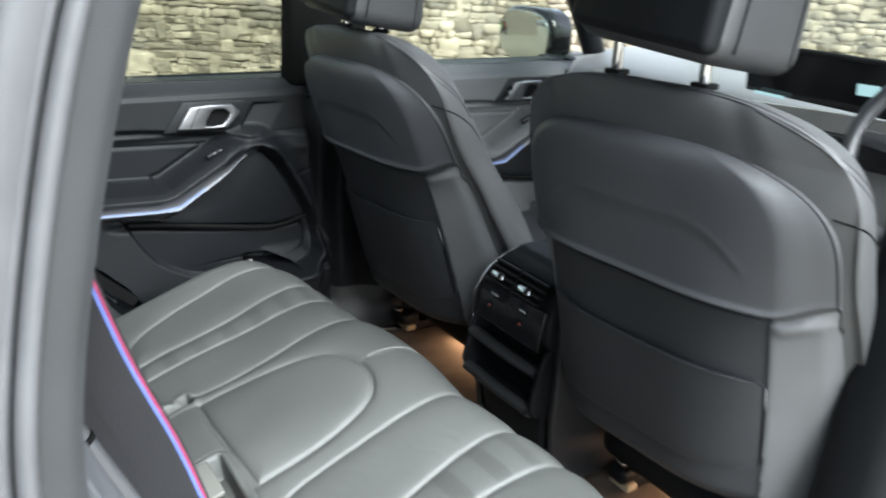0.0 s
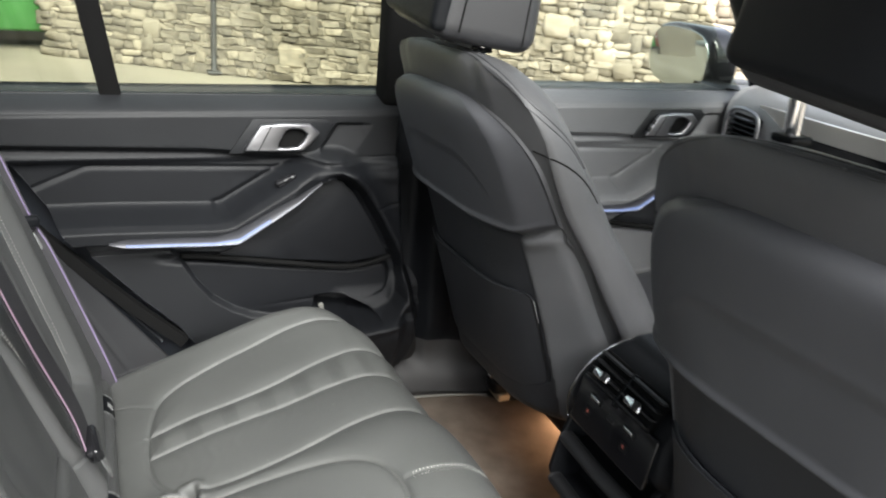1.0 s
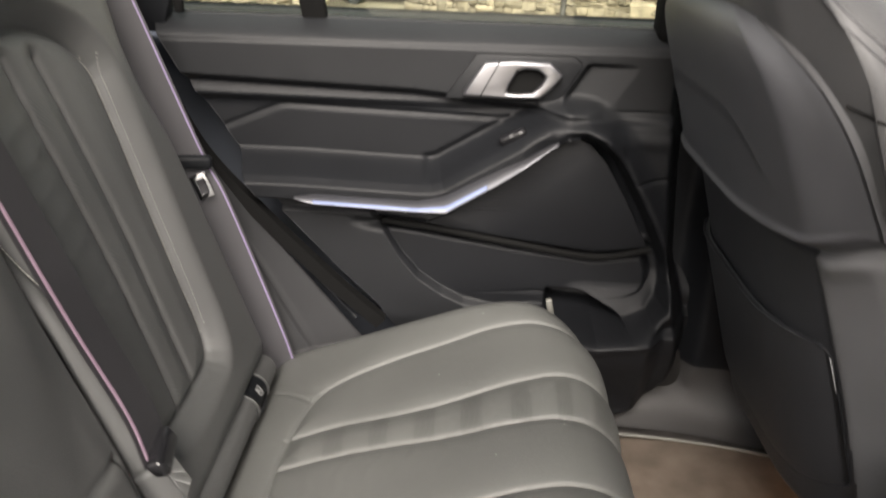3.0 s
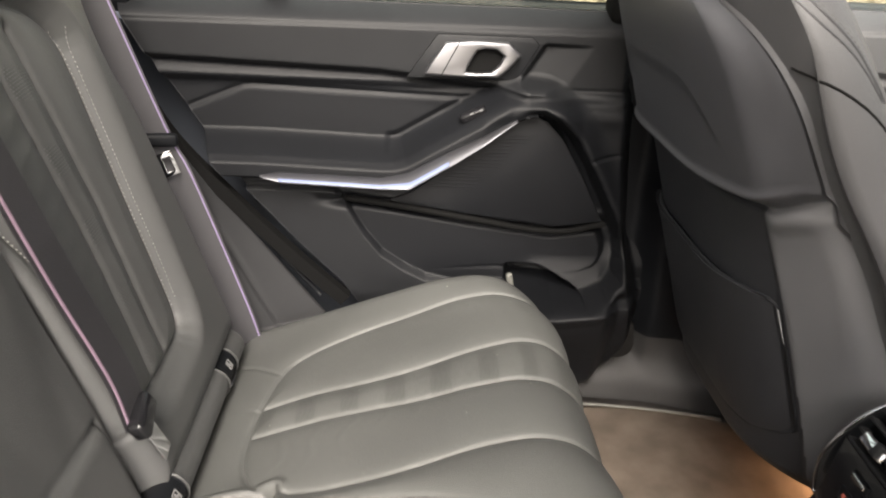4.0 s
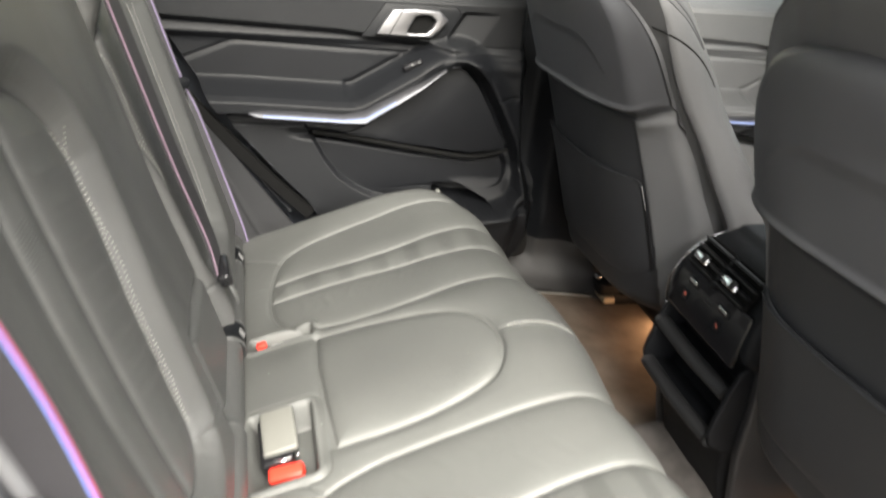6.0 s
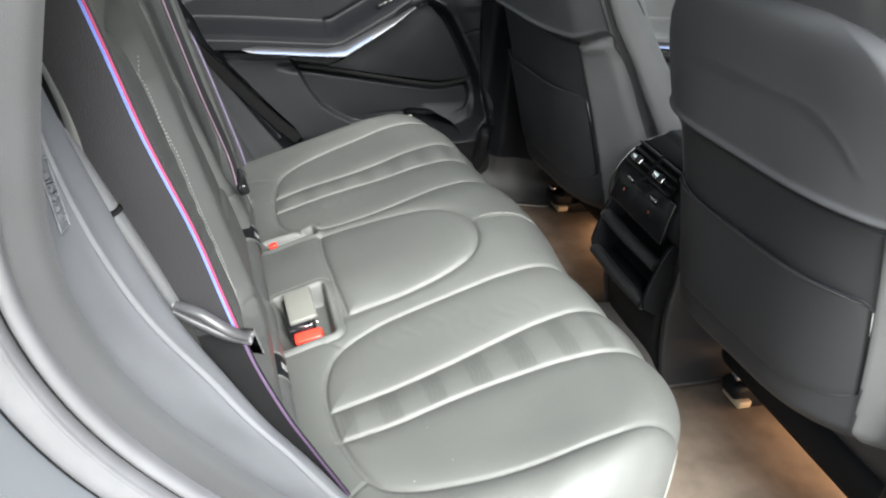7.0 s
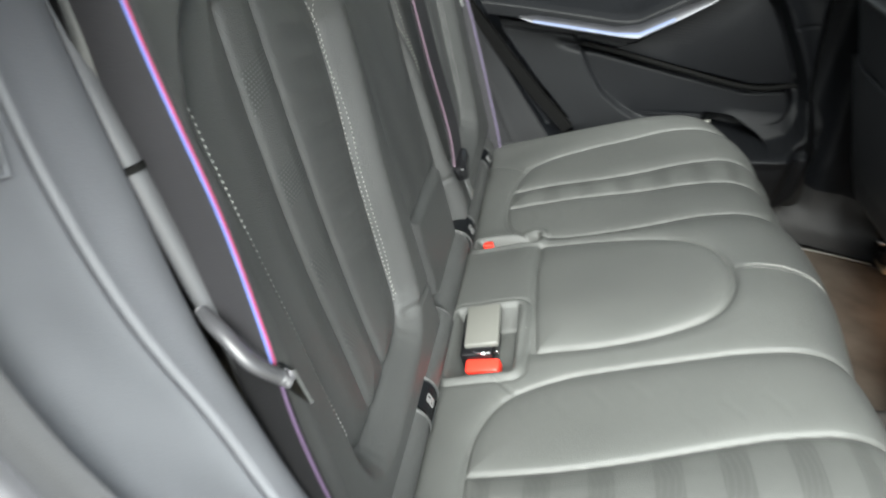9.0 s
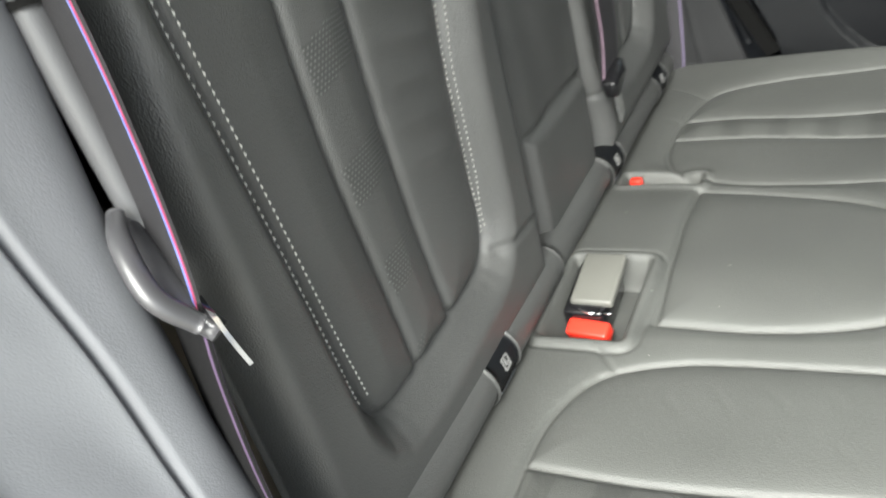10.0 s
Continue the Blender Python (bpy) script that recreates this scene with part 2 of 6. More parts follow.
def ribbon(name, points, side, width, thick, mat, parent=None, label="", n=40, off=0.0):
    """A flat strap along the points; side: the way across it; off: moved across by this much."""
    p = spline(points, n)
    t = np.gradient(p, axis=0)
    t /= np.linalg.norm(t, axis=1, keepdims=True)
    s = np.array(side, float)
    s = s[None] - t * (t @ s)[:, None]
    s /= np.linalg.norm(s, axis=1, keepdims=True)
    u = np.cross(s, t)
    c = p + s * off
    P = np.stack([c - s * width / 2 - u * thick / 2, c + s * width / 2 - u * thick / 2,
                  c + s * width / 2 + u * thick / 2, c - s * width / 2 + u * thick / 2], 1)
    verts, faces = P.reshape(-1, 3), grid_faces(n, 4, wrapv=True).tolist()
    faces += [[3, 2, 1, 0], [4 * n - 4, 4 * n - 3, 4 * n - 2, 4 * n - 1]]
    return pm(name, verts, faces, mat, parent, label, smooth=False)


def rbox(name, c, size, r, mat, parent=None, label="", seg=3, turn=None, taper=None):
    bm = bmesh.new()
    bmesh.ops.create_cube(bm, size=1.0)
    for v in bm.verts:
        v.co = Vector((v.co.x * size[0], v.co.y * size[1], v.co.z * size[2]))
        if taper and v.co.z > 0:
            v.co.x *= taper[0]
            v.co.y *= taper[1]
    if r:
        bmesh.ops.bevel(bm, geom=bm.edges[:], offset=r, segments=seg, affect="EDGES", profile=0.5)
    m = Matrix.Translation(c) @ (turn or Matrix())
    bmesh.ops.transform(bm, matrix=m, verts=bm.verts)
    return part(name, bm, mat, parent, label)


def plate(name, outline, place, depth, mat, parent=None, label="", r=0.002, holes=None, seg=2):
    """An outline in the plane extruded by depth; place(u, v, w) gives the world place, w out of the plane."""
    bm = bmesh.new()
    if holes is None:
        f = bm.faces.new([bm.verts.new((u, v, 0)) for u, v in outline])
    else:
        a = [bm.verts.new((u, v, 0)) for u, v in outline]
        b = [bm.verts.new((u, v, 0)) for u, v in holes]
        n = len(a)
        for k in range(n):
            bm.faces.new((a[k], a[(k + 1) % n], b[(k + 1) % n], b[k]))
    ext = bmesh.ops.extrude_face_region(bm, geom=bm.faces[:])
    for v in [g for g in ext["geom"] if isinstance(g, bmesh.types.BMVert)]:
        v.co.z += depth
    bmesh.ops.recalc_face_normals(bm, faces=bm.faces)
    if r:
        sharp = [e for e in bm.edges if len(e.link_faces) == 2 and e.calc_face_angle(0) > 0.9]
        bmesh.ops.bevel(bm, geom=sharp, offset=r, segments=seg, affect="EDGES", profile=0.5)
    for v in bm.verts:
        v.co = Vector(place(*v.co))
    return part(name, bm, mat, parent, label)


def smooth(a, b, x):
    t = np.clip((x - a) / (b - a), 0, 1)
    return t * t * (3 - 2 * t)


def away(U, W, line):
    """How far the grid places (U, W) are from a polyline."""
    d = np.full(U.shape, 9.0)
    for (a, b), (c, e) in zip(line[:-1], line[1:]):
        ux, uy = c - a, e - b
        t = np.clip(((U - a) * ux + (W - b) * uy) / (ux * ux + uy * uy + 1e-12), 0, 1)
        d = np.minimum(d, np.hypot(U - a - t * ux, W - b - t * uy))
    return d


def stitches(name, points, normal, step, length, width, parent, offsets=(0.0,), mat=None):
    """Dashes of thread along a line, sunk a little into the seam."""
    p = np.array(points, float)
    s = np.r_[0, np.cumsum(np.linalg.norm(np.diff(p, axis=0), axis=1))]
    verts, faces = [], []
    nrm = np.array(normal, float)
    nrm /= np.linalg.norm(nrm)
    for off in offsets:
        for u in np.arange(step, s[-1] - step, step):
            a = np.array([np.interp(u, s, p[:, k]) for k in range(3)])
            b = np.array([np.interp(u + length, s, p[:, k]) for k in range(3)])
            t = (b - a) / np.linalg.norm(b - a)
            x = np.cross(nrm, t)
            a, b = a + x * off, b + x * off
            i = len(verts)
            m = (a + b) / 2
            verts += [a - nrm * 0.0005, m + x * width / 2, b - nrm * 0.0005, m - x * width / 2, m + nrm * width * 0.6]
            faces += [(i, i + 1, i + 4), (i + 1, i + 2, i + 4), (i + 2, i + 3, i + 4), (i + 3, i, i + 4)]
    ob = pm(name, verts, faces, mat or WHITE, parent)
    return tagged(ob, kind="stuff")

# ---- rear bench ----
def bench_profile(n):
    """The cushion's section from its rear edge over the front roll: places along it and the way it runs."""
    s = np.linspace(0, 0.86, n)
    ang = np.radians(np.interp(s, [0, 0.38, 0.46, 0.52, 0.56, 0.61, 0.66, 0.86], [20.5, 20, 9, -12, -42, -85, -97, -97]))
    ds = s[1] - s[0]
    x = -0.155 + np.r_[0, np.cumsum(np.cos(ang[:-1]) * ds)]
    z = 0.735 + np.r_[0, np.cumsum(np.sin(ang[:-1]) * ds)]
    return s, x, z, ang


def sx(x):
    return (x + 0.155) * 1.066


MID = -0.030
PANEL = spline([(0.64, 0.160), (0.50, 0.160), (0.378, 0.165), (0.253, 0.171), (0.196, 0.180), (0.140, 0.206), (0.110, 0.262), (0.104, 0.335), (0.112, 0.408), (0.134, 0.482),
                (0.171, 0.514), (0.2235, 0.533), (0.296, 0.550), (0.378, 0.558), (0.46, 0.556), (0.52, 0.548), (0.62, 0.540)], 80).tolist()
GROOVE_A = spline([(0.105, 0.328), (0.196, 0.329), (0.278, 0.322), (0.3665, 0.308), (0.46, 0.298), (0.62, 0.292)], 18).tolist()
GROOVE_B = spline([(0.106, 0.391), (0.183, 0.397), (0.2575, 0.392), (0.335, 0.391), (0.414, 0.395), (0.48, 0.400), (0.62, 0.404)], 18).tolist()
PAD = spline([(0.170, 0.114), (0.246, 0.104), (0.335, 0.080), (0.385, 0.054), (0.415, 0.018), (0.427, -0.030), (0.421, -0.080), (0.398, -0.120), (0.350, -0.141),
              (0.267, -0.153), (0.172, -0.152)], 60).tolist()
PAD_REAR = [(0.170, 0.114), (0.164, 0.035), (0.166, -0.06), (0.172, -0.152)]
STITCH = [(0.424, -0.028), (0.46, -0.032), (0.53, -0.036), (0.62, -0.036)]


def sewn(line, sign):
    """A sewn line on one half of the bench."""
    return [(a, (b + (0.020 * float(smooth(0.30, 0.48, a)) if sign > 0 else 0)) * sign + MID) for a, b in line]


def soft_line(x, xs, fs, w=0.02):
    return sum(np.interp(x + w * k / 4, xs, fs) for k in range(-4, 5)) / 9


bench = thing("rear_bench_seat", "black leather rear bench seat with sewn channels and pale stitching", "car seat")
NS, NY = 380, 620
s, px, pz, pang = bench_profile(NS)
ys = np.linspace(-0.668, 0.668, NY)
S, Y = np.meshgrid(s, ys, indexing="ij")
AY = np.abs(Y)
X = np.repeat(px[:, None], NY, 1)
Z = np.repeat(pz[:, None], NY, 1)
ANG = np.repeat(pang[:, None], NY, 1)
fwd = smooth(0.12, 0.50, S)
X -= np.where(Y > 0, 0.075, 0.145) * np.clip((AY - 0.46) / 0.21, 0, 1) ** 2 * fwd
X += 0.012 * fwd * smooth(0.1, 0.4, AY)
Z += 0.014 * np.exp(-(Y / 0.13) ** 4) - np.where(Y > 0, 0.012, 0.004) * smooth(0.15, 0.64, AY) * fwd - 0.006 * smooth(0.12, 0.30, Y)
Z -= 0.07 * np.clip((AY - 0.585) / 0.083, 0, 1) ** 2.2
Z -= 0.03 * smooth(0.06, 0.0, S)
X -= 0.022 * smooth(0.44, 0.56, S) * (0.60 + 0.40 * smooth(0.0, 0.25, AY))
# the bench stands a little askew in the cabin
X -= 0.015 * Y * smooth(0.05, 0.42, S)
Z -= 0.046 * Y
h = np.zeros_like(S)
deep, d_any = np.zeros_like(S), np.full(S.shape, 9.0)
for sign in (1, -1):
    for line in (PANEL, GROOVE_A, GROOVE_B):
        d = away(S, Y, sewn(line, sign))
        deep = np.maximum(deep, np.exp(-(d / 0.0030) ** 2))
        d_any = np.minimum(d_any, d)
    for line in ([(0.122, 0.165), (0.150, 0.196)], [(0.131, 0.472), (0.085, 0.508), (0.04, 0.528)]):
        d = away(S, Y, sewn(line, sign))
        deep = np.maximum(deep, 0.6 * np.exp(-(d / 0.003) ** 2))
for line in (PAD, PAD_REAR):
    d = away(S, Y, line)
    deep = np.maximum(deep, 0.85 * np.exp(-(d / 0.0034) ** 2))
    d_any = np.minimum(d_any, d * 1.5)
d = away(S, Y, STITCH)
deep = np.maximum(deep, 0.5 * np.exp(-(d / 0.005) ** 2))
h += 0.0076 * (1 - np.exp(-d_any / 0.016)) - 0.0034 * deep
# pockets round the buckles
for sign in (1, -1):
    dx = np.abs(S - sx(-0.058 if sign < 0 else -0.045)) - (0.038 if sign < 0 else 0.045)
    dy = np.abs(Y - (-0.122 if sign < 0 else 0.150)) - (0.060 if sign < 0 else 0.016)
    q = np.hypot(np.maximum(dx, 0), np.maximum(dy, 0)) + np.minimum(np.maximum(dx, dy), 0)
    h -= (0.038 if sign < 0 else 0.024) * smooth(0.008, -0.006, q)
    h += 0.0045 * np.exp(-((q - 0.012) / 0.006) ** 2) - 0.0025 * np.exp(-((q - 0.022) / 0.0022) ** 2) * (sign < 0)
for sign in (1, -1):
    for k in range(7):
        u0, y0 = 0.16 + 0.045 * k, 0.23 + 0.012 * k
        wv = np.exp(-((S - u0 - 0.18 * (AY - y0) - 0.006 * np.sin(AY * 90 + k)) / 0.006) ** 2) * np.exp(-((AY - y0) / 0.045) ** 2)
        h -= np.where(Y * sign > 0, 0.0004 * wv, 0)
rng = np.random.RandomState(4)
for k in range(26):
    cx, cy, rr = rng.uniform(0.1, 0.5), rng.uniform(-0.6, 0.6), rng.uniform(0.03, 0.08)
    h += rng.uniform(-0.0014, 0.0014) * np.exp(-((S - cx) ** 2 + (Y - cy) ** 2) / rr ** 2)
P = np.stack([X - np.sin(ANG) * h, Y, Z + np.cos(ANG) * h], -1)
# the near front corner is cut off by a piped edge, under which the side drops straight
corner = soft_line(AY[0], [0.50, 0.53, 0.555, 0.585, 0.62, 0.655, 0.69], [0.485, 0.414, 0.374, 0.343, 0.318, 0.284, 0.23])
corner = np.where(ys < 0, corner, 9.0)
over = np.maximum(P[:, :, 0] - corner[None], 0)
P[:, :, 0] -= over * 1.12
cushion = sheet("cushion", P, [LEATHER, PERF], bench, back=(0, 0, -0.14))
cx = S[:-1, :-1] + 0.002
cy = np.abs(Y[:-1, :-1] - MID)
lo = np.interp(cx, [g[0] for g in GROOVE_A], [g[1] for g in GROOVE_A])
hi = np.interp(cx, [g[0] for g in GROOVE_B], [g[1] for g in GROOVE_B])
dotted = (cy > lo + 0.004) & (cy < hi - 0.004) & (cx > sx(-0.045)) & (cx < 0.58) & (((cx - 0.11) % 0.062) < 0.026)
idx = np.zeros(len(cushion.data.polygons), dtype=np.int32)
idx[:dotted.size] = dotted.reshape(-1)
cushion.data.polygons.foreach_set("material_index", idx)


def on_bench(u, y, lift=0.0):
    i = np.clip((u - s[0]) / (s[1] - s[0]), 0, NS - 1.001)
    j = np.clip((y - ys[0]) / (ys[1] - ys[0]), 0, NY - 1.001)
    p = P[int(round(float(i))), int(round(float(j)))]
    return p + np.array([0, 0, lift])


line = [on_bench(u, y, 0.001) for u, y in spline(STITCH, 30)[2:26]]
stitches("seam_thread", line, (-0.2, 0, 1), 0.0052, 0.0036, 0.0016, bench, (-0.0045, 0.0045))
cols = [j for j in range(0, NY, 3) if -0.660 < ys[j] < -0.545 and over[:, j].max() > 0.0008]
rim = [P[int(np.argmax(over[:, j] > 0.0005)), j] + np.array([0.0005, 0, 0]) for j in cols]
for edge in (rim, [on_bench(u, 0.640, 0.0005) for u in np.linspace(0.44, 0.74, 24)]):
    tube("piping", edge, 0.0016, GREY_CAP, bench, "pale edge piping", n=40, sides=6)

# pale lint lying on the leather
specks, faces = [], []
for k in range(34):
    q = on_bench(rng.uniform(0.08, 0.52), rng.uniform(-0.60, 0.60), 0.0006)
    e = rng.uniform(0.0004, 0.0010)
    i = len(specks)
    specks += [q + (-e, 0, 0), q + (0, -e * 0.7, 0), q + (e, 0, 0), q + (0, e * 0.7, 0), q + (0, 0, e * 0.6)]
    faces += [(i, i + 1, i + 4), (i + 1, i + 2, i + 4), (i + 2, i + 3, i + 4), (i + 3, i, i + 4)]
tagged(pm("lint", specks, faces, WHITE, bench, "pale specks of lint"), kind="stuff")

# ---- rear backrests ----
def back_place(y, z, h):
    """On the rear backrest: h metres in front of its face."""
    x = -0.165 - 0.33 * (z - 0.87)
    return np.stack([x + 0.9497 * h, y, z + 0.3134 * h], -1)


U_PANEL = spline([(0.168, 1.20), (0.176, 1.12), (0.190, 1.04), (0.195, 0.95), (0.200, 0.892), (0.225, 0.868), (0.30, 0.862), (0.38, 0.862), (0.420, 0.868), (0.437, 0.895),
                  (0.444, 0.95), (0.453, 1.04), (0.462, 1.12), (0.470, 1.195), (0.466, 1.245), (0.42, 1.285), (0.33, 1.305), (0.24, 1.295), (0.185, 1.25), (0.168, 1.20)], 100).tolist()
CH_A = spline([(0.368, 1.27), (0.374, 1.20), (0.377, 1.11), (0.375, 1.04), (0.364, 0.94), (0.357, 0.866)], 20).tolist()
CH_B = spline([(0.298, 1.28), (0.303, 1.18), (0.306, 1.06), (0.300, 0.95), (0.290, 0.866)], 20).tolist()


def backrest(sign, name, label):
    nz, ny = 240, 170
    y_in = 0.086 if sign < 0 else 0.148
    zs, yy = np.linspace(0.765, 1.50, nz), np.linspace(y_in, 0.530, ny)
    Zg, Yg = np.meshgrid(zs, yy, indexing="ij")
    inside = np.zeros_like(Zg, dtype=bool)

    def placed(line):
        """A sewn line; on the far backrest it lies further in."""
        return [(y - (0.014 + 0.022 * float(smooth(0.25, 0.42, y)) if sign > 0 else 0), z) for y, z in line]

    panel, ch_a, ch_b = placed(U_PANEL), placed(CH_A), placed(CH_B)
    pts = np.array(panel)
    for (a, b), (c, e) in zip(pts[:-1], pts[1:]):
        hit = ((b > Zg) != (e > Zg)) & (Yg < (c - a) * (Zg - b) / (e - b + 1e-12) + a)
        inside ^= hit
    d = away(Yg, Zg, panel)
    sd = np.where(inside, -d, d)
    h = 0.026 * smooth(-0.004, 0.030, sd)
    edge = np.minimum(np.minimum((Yg - y_in) / (0.050 if sign < 0 else 0.026), (0.530 - Yg) / 0.026), (Zg - 0.765) / 0.05)
    h -= 0.034 * np.clip(1 - edge, 0, 1) ** 2.0
    h -= 0.03 * smooth(1.42, 1.50, Zg) ** 2
    h -= 0.0055 * np.exp(-(d / 0.0042) ** 2)
    puff = np.minimum(np.abs(sd), 1)
    for line in (ch_a, ch_b):
        q = away(Yg, Zg, line)
        h -= np.where(inside, 0.0045 * np.exp(-(q / 0.0045) ** 2), 0)
        puff = np.minimum(puff, q)
    h += np.where(inside, 0.009 * (1 - np.exp(-puff / 0.02)), 0)
    # the break of the inner bolster, and soft creases in the leather
    h -= 0.004 * np.exp(-((Zg - (0.872 + 0.1 * (Yg - 0.198))) / 0.003) ** 2) * smooth(0.205, 0.195, Yg)
    h -= 0.040 * np.exp(-(((Yg - 0.528) / 0.022) ** 2 + ((Zg - 1.215) / 0.055) ** 2))
    for k in range(9):
        zc = 1.0 + 0.032 * k
        h += (0.0016 if sign < 0 else 0.0006) * np.exp(-((Zg - zc - 0.25 * (Yg - 0.25)) / 0.007) ** 2) * smooth(0.33, 0.25, Yg) * smooth(0.19, 0.22, Yg)
    Pg = back_place(Yg * sign, Zg, h)
    if sign < 0:
        Pg = Pg[:, ::-1]
        Yg = Yg[:, ::-1]
        inside, Zr = inside[:, ::-1], Zg
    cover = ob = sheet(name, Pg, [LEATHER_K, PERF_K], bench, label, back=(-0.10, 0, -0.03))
    zc, yc, ins = Zg[:-1, :-1], Yg[:-1, :-1], inside[:-1, :-1]
    la, lb = np.array(ch_a)[::-1], np.array(ch_b)[::-1]
    a = np.interp(zc, la[:, 1], la[:, 0])
    b = np.interp(zc, lb[:, 1], lb[:, 0])
    dot = ins & (yc < a - 0.005) & (yc > b + 0.005) & (((zc + 0.25 * yc) % 0.085) < 0.034)
    idx = np.zeros(len(cover.data.polygons), dtype=np.int32)
    idx[:dot.size] = dot.reshape(-1)
    cover.data.polygons.foreach_set("material_index", idx)

    def spot(y, z, lift=0.0015):
        i = min(max((z - zs[0]) / (zs[1] - zs[0]), 0), nz - 1.001)
        j = min(max((y - yy[0]) / (yy[1] - yy[0]), 0), ny - 1.001)
        j = ny - 1 - j if sign < 0 else j
        i0, j0 = int(i), min(int(j), ny - 2)
        f, g = i - i0, j - j0
        q = (Pg[i0, j0] * (1 - f) + Pg[i0 + 1, j0] * f) * (1 - g) + (Pg[i0, j0 + 1] * (1 - f) + Pg[i0 + 1, j0 + 1] * f) * g
        return q + np.array([0.95, 0, 0.31]) * lift

    outer = spline([(0.472, 1.255), (0.470, 1.195), (0.462, 1.12), (0.453, 1.04), (0.444, 0.95), (0.437, 0.895)], 60)
    outer, thread = placed(outer), 0.0017 if sign < 0 else 0.0010
    for off in (-0.0070, 0.0070):
        stitches("seam_thread", [spot(y + off, z, 0.0022) for y, z in outer], (0.95, 0, 0.31), 0.0060, 0.0042, thread, ob)
    inner = spline([(0.172, 1.24), (0.176, 1.12), (0.190, 1.04), (0.195, 0.95), (0.200, 0.892)], 50)
    inner = placed(inner)
    for off in (-0.0045, 0.0045):
        stitches("seam_thread", [spot(y + off, z, 0.0036) for y, z in inner], (0.95, 0, 0.31), 0.0056, 0.0040, 0.0013, ob)
    # the roll at its foot, broken by the covers of the child-seat anchors
    anchors = (0.272,) if sign < 0 else (0.150, 0.436)
    ends = [0.095 if sign < 0 else 0.125] + [e for ya in anchors for e in (ya - 0.026, ya + 0.026)] + [0.522]
    for y0, y1 in zip(ends[::2], ends[1::2]):
        if y1 - y0 > 0.01:
            roll = [(-0.130, sign * y, 0.782 - sign * 0.046 * y) for y in np.linspace(y0, y1, 4)]
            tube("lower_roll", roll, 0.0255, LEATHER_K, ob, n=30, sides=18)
    for ya in anchors:
        dz = -sign * 0.046 * ya
        for e in (-0.0275, 0.0275):
            tube("roll_rim", [(-0.130, sign * (ya + e - 0.003), 0.782 + dz), (-0.130, sign * (ya + e), 0.782 + dz), (-0.130, sign * (ya + e + 0.003), 0.782 + dz)], [0.0262, 0.0285, 0.0262], LEATHER_K, ob, n=8, sides=22)
        clip = tube("anchor_cover", [(-0.131, sign * (ya - 0.024), 0.783 + dz), (-0.131, sign * ya, 0.783 + dz), (-0.131, sign * (ya + 0.024), 0.783 + dz)], 0.0265, PLASTIC, ob, "black plastic child-seat anchor cover", n=10, sides=22)
        sy = sign * ya
        face = Matrix.Translation((-0.131, sy, 0.783 + dz)) @ pose(0, 0, 0, 0, -35, 0)
        for dy, dh, w, hh in ((0, 0.006, 0.011, 0.0014), (0, -0.006, 0.011, 0.0014), (-0.0055, 0, 0.0014, 0.012), (0.0055, 0, 0.0014, 0.012), (-0.001, 0.001, 0.003, 0.006), (0.002, -0.002, 0.005, 0.003)):
            rbox("symbol", face @ Vector((0.0266, dy, dh)), (0.0012, w, hh), 0, PRINT_G, clip, turn=pose(0, 0, 0, 0, -35, 0))
        slot = Matrix.Translation((-0.131, sy, 0.783 + dz)) @ pose(0, 0, 0, 0, 8, 0)
        rbox("slot", slot @ Vector((0.0245, 0, 0)), (0.006, 0.034, 0.010), 0.001, DARK, clip, turn=pose(0, 0, 0, 0, 8, 0))
        rbox("slot_rim", slot @ Vector((0.0265, 0, -0.006)), (0.005, 0.036, 0.002), 0.0006, CHROME, clip, "bright metal anchor edge", turn=pose(0, 0, 0, 0, 8, 0))
    return ob


backrest(-1, "backrest", "outer backrest with pale double stitching")
backrest(1, "backrest", "outer backrest with sewn channels")

zs2, yy2 = np.linspace(0.775, 1.50, 150), np.linspace(-0.084, 0.147, 110)
Zg, Yg = np.meshgrid(zs2, yy2, indexing="ij")
YM, YH = 0.0315, 0.1155
flap = [(-0.066, 0.79), (-0.066, 0.917), (0.128, 0.910), (0.128, 0.79)]
d = away(Yg, Zg, flap)
inflap = (Yg > -0.066) & (Yg < 0.128) & (Zg < 0.914)
h = 0.004 * smooth(YH, 0.07, np.abs(Yg - YM)) + np.where(inflap, 0.008 * smooth(0.0, 0.012, d), 0) - 0.004 * np.exp(-(d / 0.003) ** 2)
h -= 0.03 * np.clip(1 - np.minimum((YH - np.abs(Yg - YM)) / 0.012, (Zg - 0.775) / 0.03), 0, 1) ** 2
h -= 0.03 * smooth(1.42, 1.50, Zg) ** 2
h += 0.0014 * np.sin(Zg * 24 + 2 * np.sin(Yg * 30)) * (~inflap)
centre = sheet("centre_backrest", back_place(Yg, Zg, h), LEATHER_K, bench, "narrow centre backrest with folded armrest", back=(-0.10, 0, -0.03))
tube("lower_roll", [(-0.132, -0.09, 0.784), (-0.131, 0.03, 0.782), (-0.132, 0.12, 0.778)], 0.0240, LEATHER_K, centre, n=20, sides=16)


# ---- side bolsters beside the backrests ----
def rear_x(z):
    return -0.165 - 0.33 * (z - 0.87)


def far_edge(z):
    return np.interp(z, [0.70, 0.783, 0.87, 0.957, 1.05, 1.22, 1.37, 1.55], [0.06, -0.011, -0.085, -0.157, -0.228, -0.290, -0.345, -0.40])


